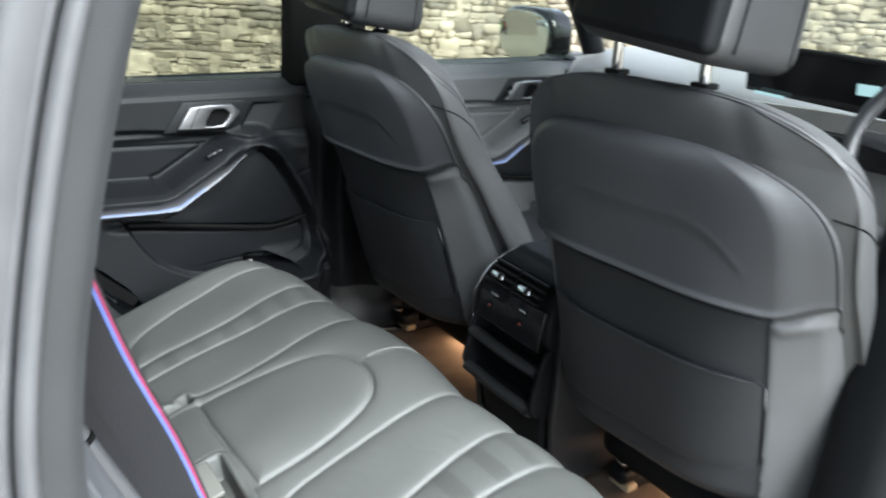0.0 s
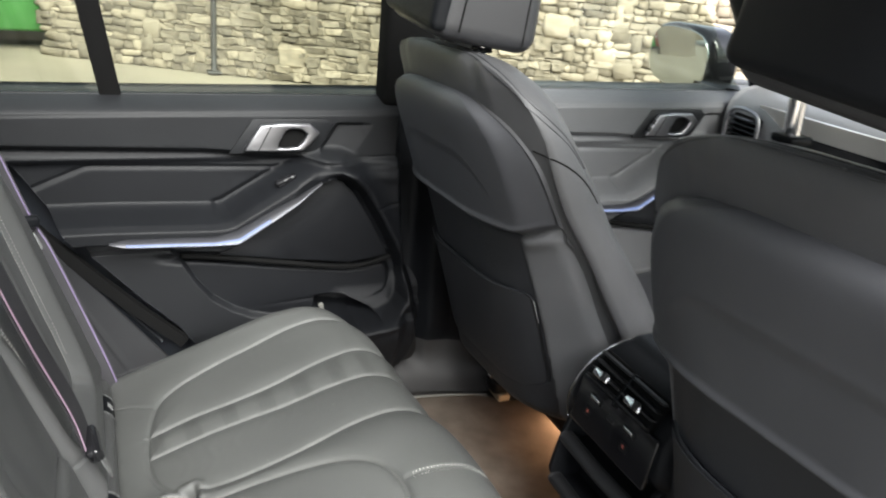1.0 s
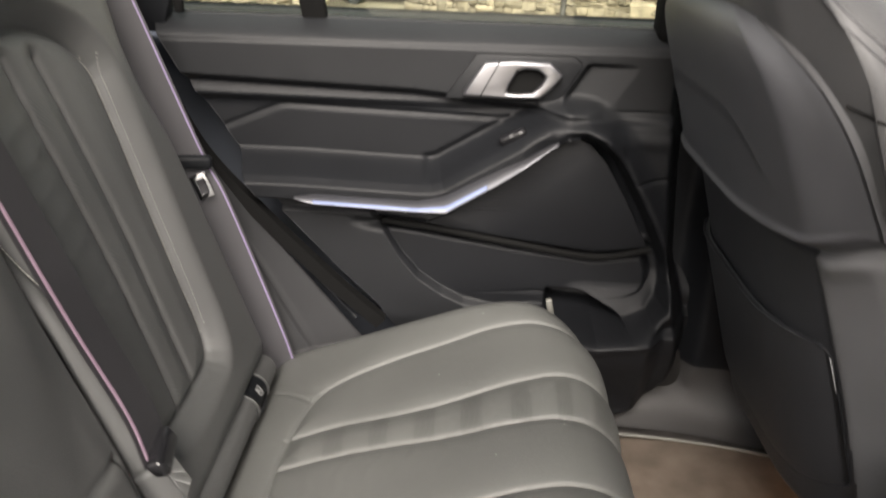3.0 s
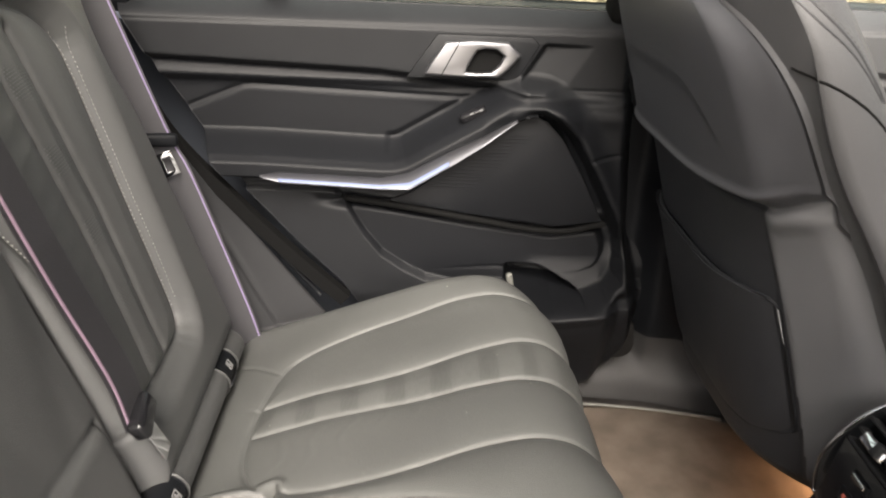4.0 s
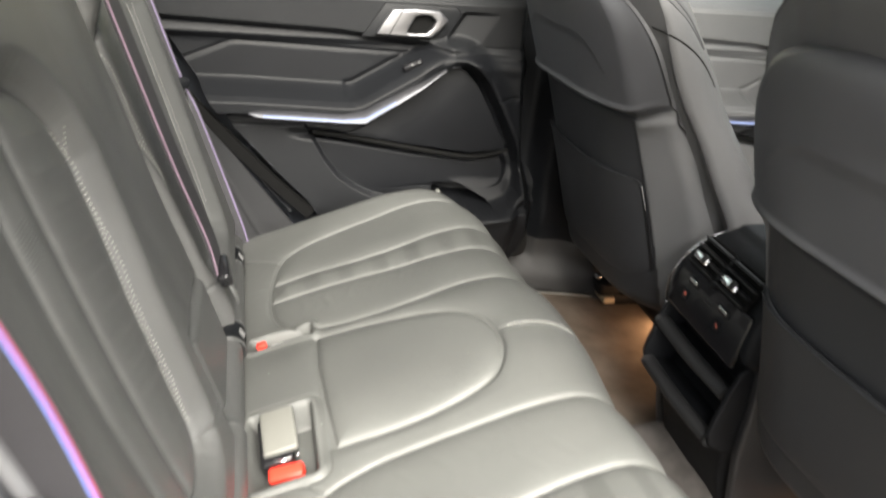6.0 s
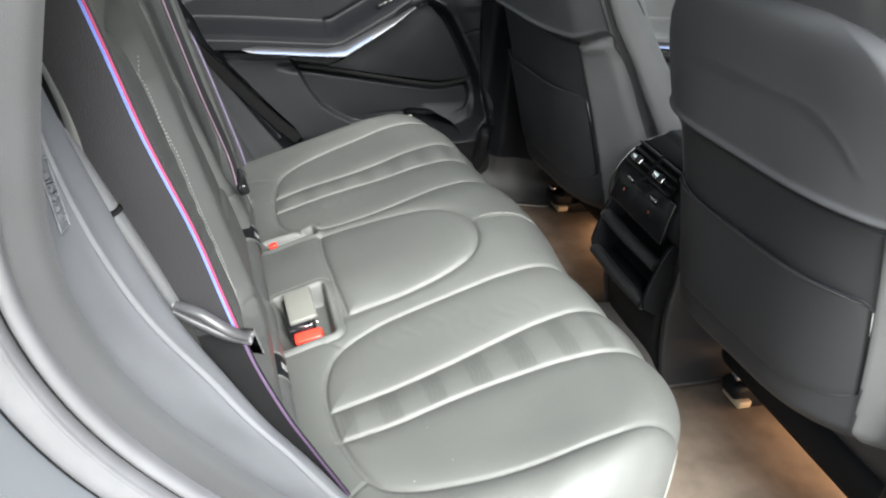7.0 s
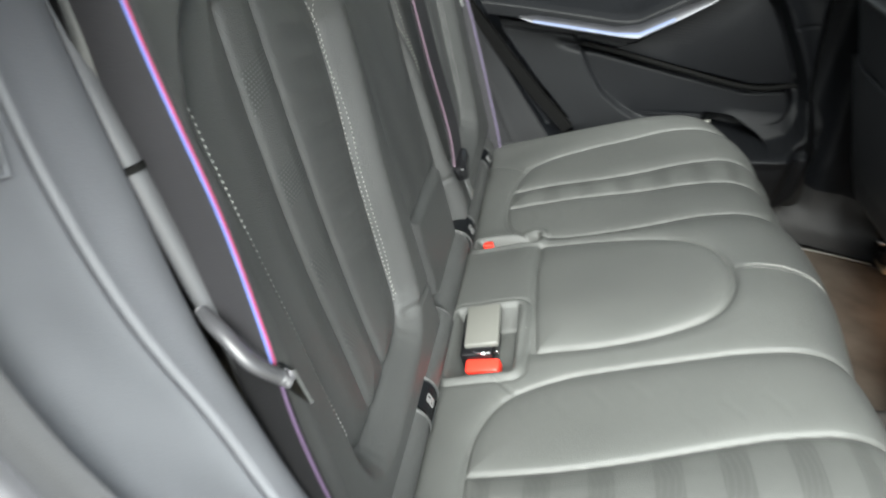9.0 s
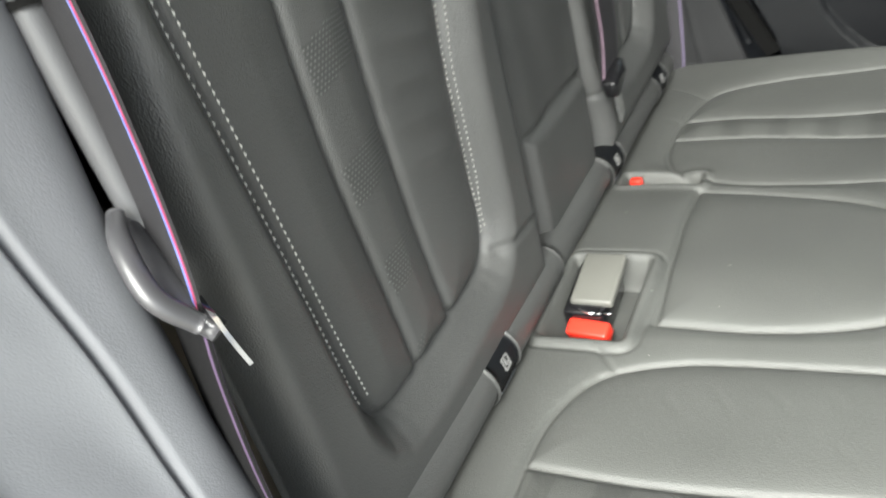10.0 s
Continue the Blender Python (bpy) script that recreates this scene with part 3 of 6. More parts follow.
def ridge_x(z):
    return soft_line(z, [0.70, 0.75, 0.80, 0.85, 0.90, 0.95, 1.0, 1.05, 1.1, 1.15, 1.2, 1.25, 1.3, 1.4, 1.55, 1.7],
                     [0.09, 0.035, -0.01, -0.05, -0.088, -0.124, -0.163, -0.201, -0.234, -0.261, -0.282, -0.301, -0.318, -0.348, -0.395, -0.44], 0.06)


def ridge_y(z):
    return soft_line(z, [0.70, 0.85, 1.0, 1.1, 1.2, 1.6], [0.61, 0.60, 0.582, 0.560, 0.537, 0.527], 0.06)


def outer_x(z):
    return soft_line(z, [0.70, 0.79, 0.90, 1.015, 1.115, 1.21, 1.30, 1.42, 1.574, 1.70], [0.09, -0.01, -0.118, -0.218, -0.294, -0.336, -0.348, -0.342, -0.36, -0.38], 0.06)


def bolster_row(z):
    """Section of the near bolster at one height: from the belt over its ridge out to the door seal."""
    xr, yr, xo = float(ridge_x(z)), float(ridge_y(z)), float(outer_x(z))
    xo = min(xo, xr - 0.012)
    pts = [(xr - 0.085, yr - 0.020), (xr - 0.035, yr - 0.016), (xr - 0.008, yr - 0.004), (xr, yr + 0.014),
           (xr * 0.72 + xo * 0.28 + 0.003, yr * 0.62 + 0.690 * 0.38), (xr * 0.35 + xo * 0.65 + 0.005, yr * 0.25 + 0.690 * 0.75), (xo, 0.692), (xo - 0.03, 0.705)]
    row = spline(pts, 200)
    # sewn line down the face
    off = row[:, 1] - 0.600 - 0.02 * smooth(1.1, 0.9, z)
    row[:, 0] += 0.0016 * np.exp(-(off / 0.010) ** 2) - 0.0070 * np.exp(-(off / 0.0020) ** 2)
    return row


def side_bolster(sign, label):
    ob = thing("side_bolster", label, "seat bolster", "side bolsters")
    if sign < 0:
        zz = np.linspace(0.72, 1.66, 150)
        Pg = np.stack([np.stack([r[:, 0], -r[:, 1], np.full(len(r), z)], -1) for z in zz for r in (bolster_row(z),)])
        rip = 0.0016 * np.sin(Pg[:, :, 2] * 46 + 3 * np.sin(Pg[:, :, 1] * 30)) * np.exp(-((Pg[:, :, 2] - 1.0) / 0.13) ** 2)
        Pg[:, :, 0] += rip
        sheet("cover", Pg, LEATHER_B, ob, back=(-0.02, 0, -0.005))
        return ob
    nz, nu = 120, 46
    zz, uu = np.linspace(0.72, 1.62, nz), np.linspace(0, 1, nu)
    Zg, Ug = np.meshgrid(zz, uu, indexing="ij")
    xb, xe = rear_x(Zg) - 0.04, far_edge(Zg)
    Yg = 0.575 + 0.115 * Ug
    Xg = xb + (xe - xb) * (Ug ** 1.35) + 0.004 * np.sin(np.pi * np.clip(Ug * 1.05, 0, 1)) * smooth(0.74, 0.9, Zg)
    Xg -= 0.05 * np.clip((Ug - 0.86) / 0.14, 0, 1) ** 2
    Xg -= 0.004 * np.exp(-(np.abs(Ug - (0.60 + 0.10 * (Zg - 1.1))) / 0.022) ** 2)
    Pg = np.stack([Xg, Yg, Zg], -1)[:, ::-1]
    sheet("cover", Pg, PLASTIC_G, ob, back=(-0.09, 0, -0.02))
    tube("edge_trim", [(float(far_edge(z)) - 0.012, 0.684, z) for z in np.linspace(0.76, 1.40, 9)], 0.004, PLASTIC, ob, n=60, sides=8)
    return ob


near_bolster = side_bolster(-1, "grey leather side bolster with moulded airbag label")
side_bolster(1, "dark grey side bolster beside the far backrest")


def bolster_face(y, z):
    row = bolster_row(z)[62:]
    return float(np.interp(y, row[:, 1], row[:, 0])), -y, z


def raised_text(name, text, size, m, mat, parent, depth=0.0012):
    cu = bpy.data.curves.new(name, "FONT")
    cu.body, cu.size, cu.extrude, cu.align_x, cu.align_y = text, size, depth, "CENTER", "CENTER"
    tmp = bpy.data.objects.new(name, cu)
    scene.collection.objects.link(tmp)
    bpy.context.view_layer.update()
    me = bpy.data.meshes.new_from_object(tmp)
    bpy.data.objects.remove(tmp)
    me.materials.clear()
    me.materials.append(mat)
    me.transform(m)
    ob = new(name, me)
    ob.parent = parent
    return ob


c = Vector(bolster_face(0.621, 1.277))
up = (Vector(bolster_face(0.617, 1.297)) - Vector(bolster_face(0.624, 1.257))).normalized()
side = (Vector(bolster_face(0.64, 1.277)) - Vector(bolster_face(0.61, 1.277))).normalized()
out = up.cross(side).normalized()
if out.x < 0:
    out = -out
along = -up
tall = out.cross(along).normalized()
m = Matrix((along, tall, out)).transposed().to_4x4()
m.translation = c + out * 0.0012
raised_text("airbag_label", "AIRBAG", 0.0125, m, LEATHER_B, near_bolster, 0.0016)
ring = [(0.0275 * sgn, 0.0088 * sg2) for sgn, sg2 in ((-1, -1), (1, -1), (1, 1), (-1, 1))]
for (a, b), (c2, d2) in zip(ring, ring[1:] + ring[:1]):
    p, q = m @ Vector((a, b, 0)), m @ Vector((c2, d2, 0))
    tube("label_frame", [p, (p + q) / 2, q], 0.0010, LEATHER_B, near_bolster, n=6, sides=6)

# ---- belts and buckles ----
belt = thing("seat_belt", "black seat belt with blue and red edge stripes", "seat belt", "rear seat belts")
STRIPE = [(-0.355, -0.560, 1.60), (-0.288, -0.556, 1.40), (-0.254, -0.5535, 1.29), (-0.220, -0.5565, 1.20), (-0.195, -0.562, 1.12), (-0.174, -0.575, 1.06), (-0.145, -0.587, 1.00), (-0.117, -0.590, 0.95), (-0.075, -0.585, 0.87)]
ACROSS = Vector((-0.86, 0.42, -0.10)).normalized()
B = [tuple(Vector(q) + ACROSS * 0.0205) for q in STRIPE]
ribbon("webbing", B, ACROSS, 0.047, 0.0014, WEB, belt, n=60)
# darker copy of the webbing, painting in the shade below the tongue
WEB_D = material("belt_webbing_shaded", (0.005, 0.005, 0.0055), 0.7, spec=0.15, grain=0.6, grain_scale=700, vary=0.08)
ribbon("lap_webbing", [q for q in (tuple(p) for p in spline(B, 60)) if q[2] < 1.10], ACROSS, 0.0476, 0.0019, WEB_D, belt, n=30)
SLEEVE = material("belt_dark_purple_edge", (0.055, 0.034, 0.068), 0.55, grain=0.5, grain_scale=800, vary=0.1)
LONG = [tuple(p) for p in spline(B, 60)]
TOP = [p for p in LONG if p[2] > 1.078]
LOW = [p for p in LONG if p[2] < 1.086]
ribbon("blue_stripe", TOP, ACROSS, 0.0028, 0.0022, BLUE, belt, "bright blue woven stripe", n=60, off=-0.0180)
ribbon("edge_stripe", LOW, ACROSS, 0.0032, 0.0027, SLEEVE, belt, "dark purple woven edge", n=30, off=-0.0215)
ribbon("return_webbing", [tuple(Vector(q) + ACROSS * 0.034 + Vector((-0.006, 0.004, 0))) for q in B[:5]], ACROSS, 0.046, 0.0014, WEB, belt, n=50)
ribbon("red_stripe", TOP, ACROSS, 0.0021, 0.0022, RED, belt, "crimson woven stripe", n=60, off=-0.0209)
GRIP = material("satin_grey_grip", (0.036, 0.036, 0.039), 0.36, vary=0.1)
grip = tube("tongue_grip", [(-0.245, -0.545, 1.114), (-0.223, -0.556, 1.106), (-0.198, -0.566, 1.096), (-0.176, -0.566, 1.086)], [0.0040, 0.0052, 0.0058, 0.0046], GRIP, belt, "satin black belt tongue grip", n=20, sides=14, flat=1.5)
ribbon("tongue_plate", [(-0.182, -0.566, 1.100), (-0.177, -0.562, 1.082), (-0.172, -0.557, 1.064)], (0.75, -0.45, 0.1), 0.020, 0.0024, BRIGHT, grip, "chrome tongue plate", n=8)
tube("grip_loop", [(-0.243, -0.552, 1.124), (-0.222, -0.571, 1.126), (-0.198, -0.582, 1.112), (-0.180, -0.574, 1.096)], [0.0036, 0.0046, 0.0050, 0.0042], GRIP, grip, n=24, sides=14, flat=1.3)
STRIP_G = material("grey_edge_strip", (0.060, 0.061, 0.065), 0.48, grain=0.15, grain_scale=900, cells=True, vary=0.12)
strip = tube("hinge_trim", [(-0.372, -0.514, 1.42), (-0.331, -0.524, 1.30), (-0.285, -0.531, 1.20), (-0.261, -0.535, 1.15), (-0.241, -0.538, 1.107)], [0.013, 0.012, 0.0105, 0.0095, 0.008], STRIP_G, belt, "grey leather edge strip", n=40, sides=14)
tube("strip_joint", [(-0.2925, -0.530, 1.2165), (-0.2905, -0.5303, 1.2120)], 0.0113, DARK, strip, n=4, sides=14)

belt2 = thing("seat_belt", "black seat belt hanging beside the far backrest", "seat belt", "rear seat belts")
B2 = [(-0.36, 0.575, 1.44), (-0.325, 0.585, 1.355), (-0.235, 0.60, 1.075), (-0.20, 0.60, 0.99), (-0.125, 0.585, 0.775), (-0.105, 0.58, 0.70)]
WEB_G = material("grey_belt_webbing", (0.026, 0.025, 0.028), 0.55, grain=0.6, grain_scale=700, vary=0.08)
ribbon("webbing", B2, (1, 0.55, 0.3), 0.045, 0.0014, WEB_G, belt2, n=50)
VIOLET = material("belt_violet_edge", (0.17, 0.13, 0.23), 0.5, grain=0.5, grain_scale=800, vary=0.1)
ribbon("edge_stripe", [(x, y - 0.0012, z) for x, y, z in B2], (1, 0.55, 0.3), 0.0021, 0.002, VIOLET, belt2, "violet edge stripe", n=50, off=0.019)
tg = rbox("tongue_grip", (-0.232, 0.594, 1.063), (0.066, 0.016, 0.020), 0.006, PLASTIC, belt2, turn=pose(0, 0, 0, 0, 4, 20))
TM = Matrix.Translation((-0.214, 0.588, 1.030)) @ pose(0, 0, 0, 0, -18, 20)
frame_o = [(-0.011, -0.020), (0.011, -0.020), (0.012, 0.018), (-0.012, 0.018)]
frame_i = [(-0.0055, -0.013), (0.0055, -0.013), (0.0055, 0.010), (-0.0055, 0.010)]
plate("tongue_plate", frame_o, lambda u, v, w: TM @ Vector((u, -w, v)), 0.0026, BRIGHT, tg, "chrome tongue plate with a slot", r=0.0006, holes=frame_i)

belt3 = thing("seat_belt", "black centre seat belt lying along the backrest edge", "seat belt", "rear seat belts")
B3 = [(-0.315, 0.118, 1.47), (-0.245, 0.132, 1.24), (-0.195, 0.140, 1.08), (-0.155, 0.146, 0.965), (-0.140, 0.146, 0.90)]
ribbon("webbing", B3, (0.2, 1, 0), 0.045, 0.0014, WEB, belt3, n=50)
PINK = material("belt_pale_edge", (0.21, 0.145, 0.19), 0.5, grain=0.5, grain_scale=800, vary=0.1)
ribbon("edge_stripe", [(x + 0.0012, y, z) for x, y, z in B3], (0.2, 1, 0), 0.0028, 0.002, PINK, belt3, "pale pink edge stripe", n=50, off=-0.016)
tg = rbox("tongue_grip", (-0.135, 0.148, 0.905), (0.02, 0.05, 0.026), 0.006, GLOSS, belt3, turn=pose(0, 0, 0, 20, -20, 0))
rbox("tongue_plate", (-0.122, 0.150, 0.872), (0.003, 0.024, 0.045), 0.001, BRIGHT, tg, "chrome tongue plate", turn=pose(0, 0, 0, 10, -20, 0))

for sign in (-1, 1):
    bk = thing("belt_buckle", "grey-capped seat belt buckle with a red release button", "belt buckle", "rear belt buckles")
    if sign < 0:
        rbox("housing", (-0.063, -0.110, 0.774), (0.044, 0.080, 0.044), 0.005, GLOSS, bk, turn=pose(0, 0, 0, 8, -18, 0))
        rbox("cap", (-0.064, -0.106, 0.8005), (0.046, 0.072, 0.010), 0.0035, GREY_CAP, bk, "flat grey cap", turn=pose(0, 0, 0, 10, -18, 0))
        rbox("release_button", (-0.055, -0.157, 0.772), (0.046, 0.020, 0.020), 0.004, RED_BTN, bk, "red release button", turn=pose(0, 0, 0, 25, -18, -6))
        tube("spring_wire", [(-0.078, -0.144, 0.786), (-0.060, -0.151, 0.791), (-0.040, -0.142, 0.791)], 0.0012, BRIGHT, bk, n=14, sides=6)
    else:
        rbox("housing", (-0.040, 0.150, 0.757), (0.070, 0.020, 0.022), 0.006, LEATHER_D, bk, turn=pose(0, 0, 0, 0, -20, 0))
        rbox("release_button", (-0.078, 0.152, 0.762), (0.016, 0.012, 0.014), 0.003, RED_BTN, bk, "red release button", turn=pose(0, 0, 0, 0, -20, 0))
        rbox("label", (-0.054, 0.150, 0.7655), (0.020, 0.005, 0.003), 0.001, PRINT, bk, turn=pose(0, 0, 0, 0, -20, 0))


# ---- cabin shell ----
def slab(name, x0, x1, y0, y1, z0, z1, mat, label, category, kind="structure"):
    bm = bmesh.new()
    bmesh.ops.create_cube(bm, size=1.0)
    for v in bm.verts:
        v.co = Vector((x0 + (v.co.x + 0.5) * (x1 - x0), y0 + (v.co.y + 0.5) * (y1 - y0), z0 + (v.co.z + 0.5) * (z1 - z0)))
    ob = part(name, bm, mat)
    return tagged(ob, label, category, kind=kind)


nx, ny = 140, 150
Xg, Yg = np.meshgrid(np.linspace(-0.2, 2.2, nx), np.linspace(-0.74, 0.74, ny), indexing="ij")
Zg = 0.545 + 0.10 * smooth(0.15, 0.07, np.abs(Yg + 0.01)) * smooth(0.60, 0.72, Xg) + 0.05 * smooth(0.16, 0.10, np.abs(Yg + 0.01)) * smooth(0.45, 0.6, Xg)
Zg += 0.05 * smooth(0.715, 0.738, np.abs(Yg)) + 0.004 * np.sin(Xg * 31 + 2 * np.sin(Yg * 17)) * np.sin(Yg * 23)
tagged(sheet("floor", np.stack([Xg, Yg, Zg], -1), CARPET, back=(0, 0, -0.20)), "dark carpeted car floor with a raised tunnel", "floor", kind="structure")
for y0, y1 in ((0.13, 0.655), (-0.655, -0.15)):
    Xm, Ym = np.meshgrid(np.linspace(0.30, 0.90, 70), np.linspace(y0, y1, 60), indexing="ij")
    Zm = 0.564 + 0.003 * np.sin(Xm * 25 + Ym * 14) * np.sin(Ym * 19)
    edge = np.minimum(np.minimum(Xm - 0.30, 0.90 - Xm), np.minimum(Ym - y0, y1 - Ym))
    if y0 > 0:
        outline = np.interp(Xm, [0.30, 0.45, 0.53, 0.60, 0.66, 0.70, 0.90], [0.652, 0.648, 0.642, 0.633, 0.622, 0.612, 0.560])
        Ym = np.minimum(Ym, outline)
    Zm -= 0.006 * np.clip(1 - edge / 0.012, 0, 1) ** 2
    t = tagged(sheet("floor_mat", np.stack([Xm, Ym, Zm], -1), MAT, back=(0, 0, -0.01)), "dark velour floor mat in the rear footwell", "floor mat", "rear floor mats")
    if y0 > 0:
        tube("mat_piping", [(0.36, 0.651, 0.567), (0.45, 0.648, 0.567), (0.53, 0.642, 0.567), (0.60, 0.633, 0.567), (0.66, 0.622, 0.567), (0.72, 0.608, 0.567)], 0.0032, GREY_CAP, t, "pale mat piping", n=40, sides=8)
    tube("mat_edge", [(0.31, y0, 0.563), (0.55, y0, 0.563), (0.90, y0, 0.563)], 0.003, PLASTIC_G, t, n=12, sides=6)


# ---- far doors ----
EDGE_D = [(-0.60, 0.990), (-0.09, 0.990), (0.10, 0.984), (0.125, 0.985), (0.148, 0.992), (0.309, 1.090), (0.330, 1.0985), (0.352, 1.099), (0.374, 1.088), (0.405, 1.056), (0.445, 0.991), (0.468, 0.950), (0.488, 0.912), (0.506, 0.870), (0.511, 0.840), (0.505, 0.815), (0.488, 0.796), (0.455, 0.783), (0.40, 0.776), (0.336, 0.783), (0.30, 0.786), (0.20, 0.776), (-0.1, 0.770)]


def strip_z(x):
    return np.interp(x, [-0.3, -0.09, 0.10, 0.145, 0.309, 0.36, 0.42, 0.6], [0.990, 0.990, 0.984, 0.990, 1.090, 1.098, 1.098, 1.098])


def door_h(x, z):
    """How far the far rear door's lining stands in from y = 0.735."""
    x, z = x + 0.0 * z, z + 0.0 * x
    h = 0.0 * x
    # outside of the armrest's edge line, which turns down round the speaker panel
    over = (z > strip_z(x)) | (x > np.interp(z, [0.50, 0.840, 0.870, 0.912, 0.95, 0.991, 1.056, 1.088, 1.099], [0.511, 0.511, 0.506, 0.488, 0.468, 0.445, 0.405, 0.374, 0.352]))
    rim = np.interp(x, [-0.1, 0.2, 0.30, 0.336, 0.40, 0.455, 0.488, 0.505, 0.511, 0.52], [0.770, 0.776, 0.786, 0.783, 0.776, 0.783, 0.796, 0.815, 0.840, 0.90])
    over = over | (z < rim)
    upper = smooth(0.88, 0.95, z)
    d = np.where(over, 1.0, -1.0) * away(x, z, EDGE_D)
    # upper lining and the window ledge, which falls back to the glass
    h += 0.012 * smooth(1.118, 1.135, z)
    line_a = np.interp(x, [-0.3, 0.09, 0.37, 0.5], [1.160, 1.149, 1.123, 1.117])
    h += 0.010 * smooth(line_a - 0.004, line_a + 0.006, z)
    h -= 0.060 * np.clip((z - 1.214) / 0.033, 0, 1) ** 2
    h -= 0.0018 * np.exp(-((z - 1.219 - 0.01 * x) / 0.0022) ** 2)
    h -= 0.006 * np.exp(-((z - line_a + 0.009) / 0.007) ** 2)
    h += 0.003 * np.exp(-((z - line_a + 0.030) / 0.011) ** 2)
    # hollow wedge beside the handle
    s = x - 0.316 - (z - 1.142) * 0.60
    h -= 0.016 * smooth(-0.004, 0.010, s) * np.clip(1 - s / 0.080, 0, 1) * smooth(1.134, 1.146, z) * smooth(1.204, 1.196, z)
    # armrest: roll over the strip, sewn edge, then the ledge under the pad
    thick = np.interp(x, [0.26, 0.33, 0.38, 0.42, 0.5], [0.082, 0.060, 0.030, 0.012, 0.008])
    roll = smooth(-0.020, -0.002, d) * (1 - smooth(0.018, 0.056, d))
    h += thick * roll * upper
    h -= 0.0028 * np.exp(-((d - 0.0245) / 0.0028) ** 2) * smooth(0.30, 0.22, x) * upper
    h -= 0.010 * smooth(0.100, 0.114, x) * smooth(0.27, 0.20, x) * smooth(0.030, 0.040, d) * (1 - smooth(0.046, 0.064, d)) * upper
    pad_line = np.interp(x, [-0.25, -0.127, -0.112, 0.244, 0.30], [1.062, 1.115, 1.117, 1.107, 1.09])
    h -= 0.0030 * np.exp(-((z - pad_line) / 0.0035) ** 2) * (1 - smooth(0.24, 0.28, x))
    h += 0.0030 * smooth(pad_line + 0.002, pad_line - 0.012, z) * smooth(0.030, 0.060, d) * smooth(0.28, 0.24, x) * upper
    # below the strip
    below = np.maximum(1 - smooth(-0.03, -0.012, d), smooth(0.86, 0.80, z))
    dark = np.interp(x, [-0.2, -0.137, 0.043, 0.101, 0.25, 0.393, 0.48, 0.55], [0.955, 0.95, 0.935, 0.928, 0.905, 0.886, 0.90, 0.91])
    inner = smooth(0.0, -0.012, d)
    h += below * 0.022
    h += 0.005 * np.exp(-((z - dark - 0.012) / 0.008) ** 2) * smooth(-0.05, 0.05, x) * inner
    h -= 0.024 * np.exp(-((z - dark + 0.006) / 0.007) ** 2) * smooth(-0.02, 0.06, x) * inner
    # the lining stands proud as a rounded lip outside the panel's front edge
    right = smooth(0.30, 0.39, x) * smooth(1.132, 1.110, z) * upper + smooth(0.16, 0.28, x) * (1 - upper)
    h += ((0.042 + 0.013 * smooth(0.90, 0.80, z)) * smooth(-0.004, 0.014, d) + 0.008 * np.exp(-((d - 0.016) / 0.012) ** 2)) * right
    # curved seam behind the pocket
    seam = np.interp(x, [0.0, 0.043, 0.07, 0.10, 0.14, 0.178, 0.22, 0.26], [0.99, 0.925, 0.878, 0.84, 0.812, 0.793, 0.783, 0.778])
    h += 0.016 * smooth(seam + 0.004, seam - 0.010, z) * (z < 0.95)
    # pocket: a lit bowl, a deep opening behind its slanting edge, and the rim
    bowl = smooth(0.345, 0.385, x) * smooth(0.515, 0.480, x)
    h += 0.026 * smooth(0.838, 0.775, z) * bowl
    mouth = np.interp(z, [0.766, 0.778, 0.792, 0.818], [0.456, 0.450, 0.430, 0.378])
    h -= (0.060 + 0.020 * bowl) * smooth(0.004, -0.006, x - mouth) * smooth(0.820, 0.808, z) * smooth(0.316, 0.330, x) * smooth(rim - 0.012, rim - 0.004, z)
    # front end, which steps back beside the pillar, and the rounded bottom
    h -= 0.004 * np.exp(-((z - 1.024 - 0.1 * (x - 0.44)) / 0.003) ** 2) * smooth(0.435, 0.45, x)
    xe = np.interp(z, [0.575, 0.590, 0.605, 0.63, 0.66, 0.70, 0.78, 0.86, 1.02, 1.12], [0.43, 0.480, 0.515, 0.545, 0.560, 0.562, 0.552, 0.532, 0.516, 0.508])
    h -= 0.08 * smooth(xe - 0.026, xe + 0.014, x)
    h -= 0.055 * smooth(0.765, 0.60, z)
    return h


def left_x(z):
    return np.interp(z, [0.56, 0.70, 0.78, 0.85, 0.95, 1.05, 1.15, 1.27], [0.12, 0.085, 0.035, -0.035, -0.125, -0.20, -0.265, -0.33])


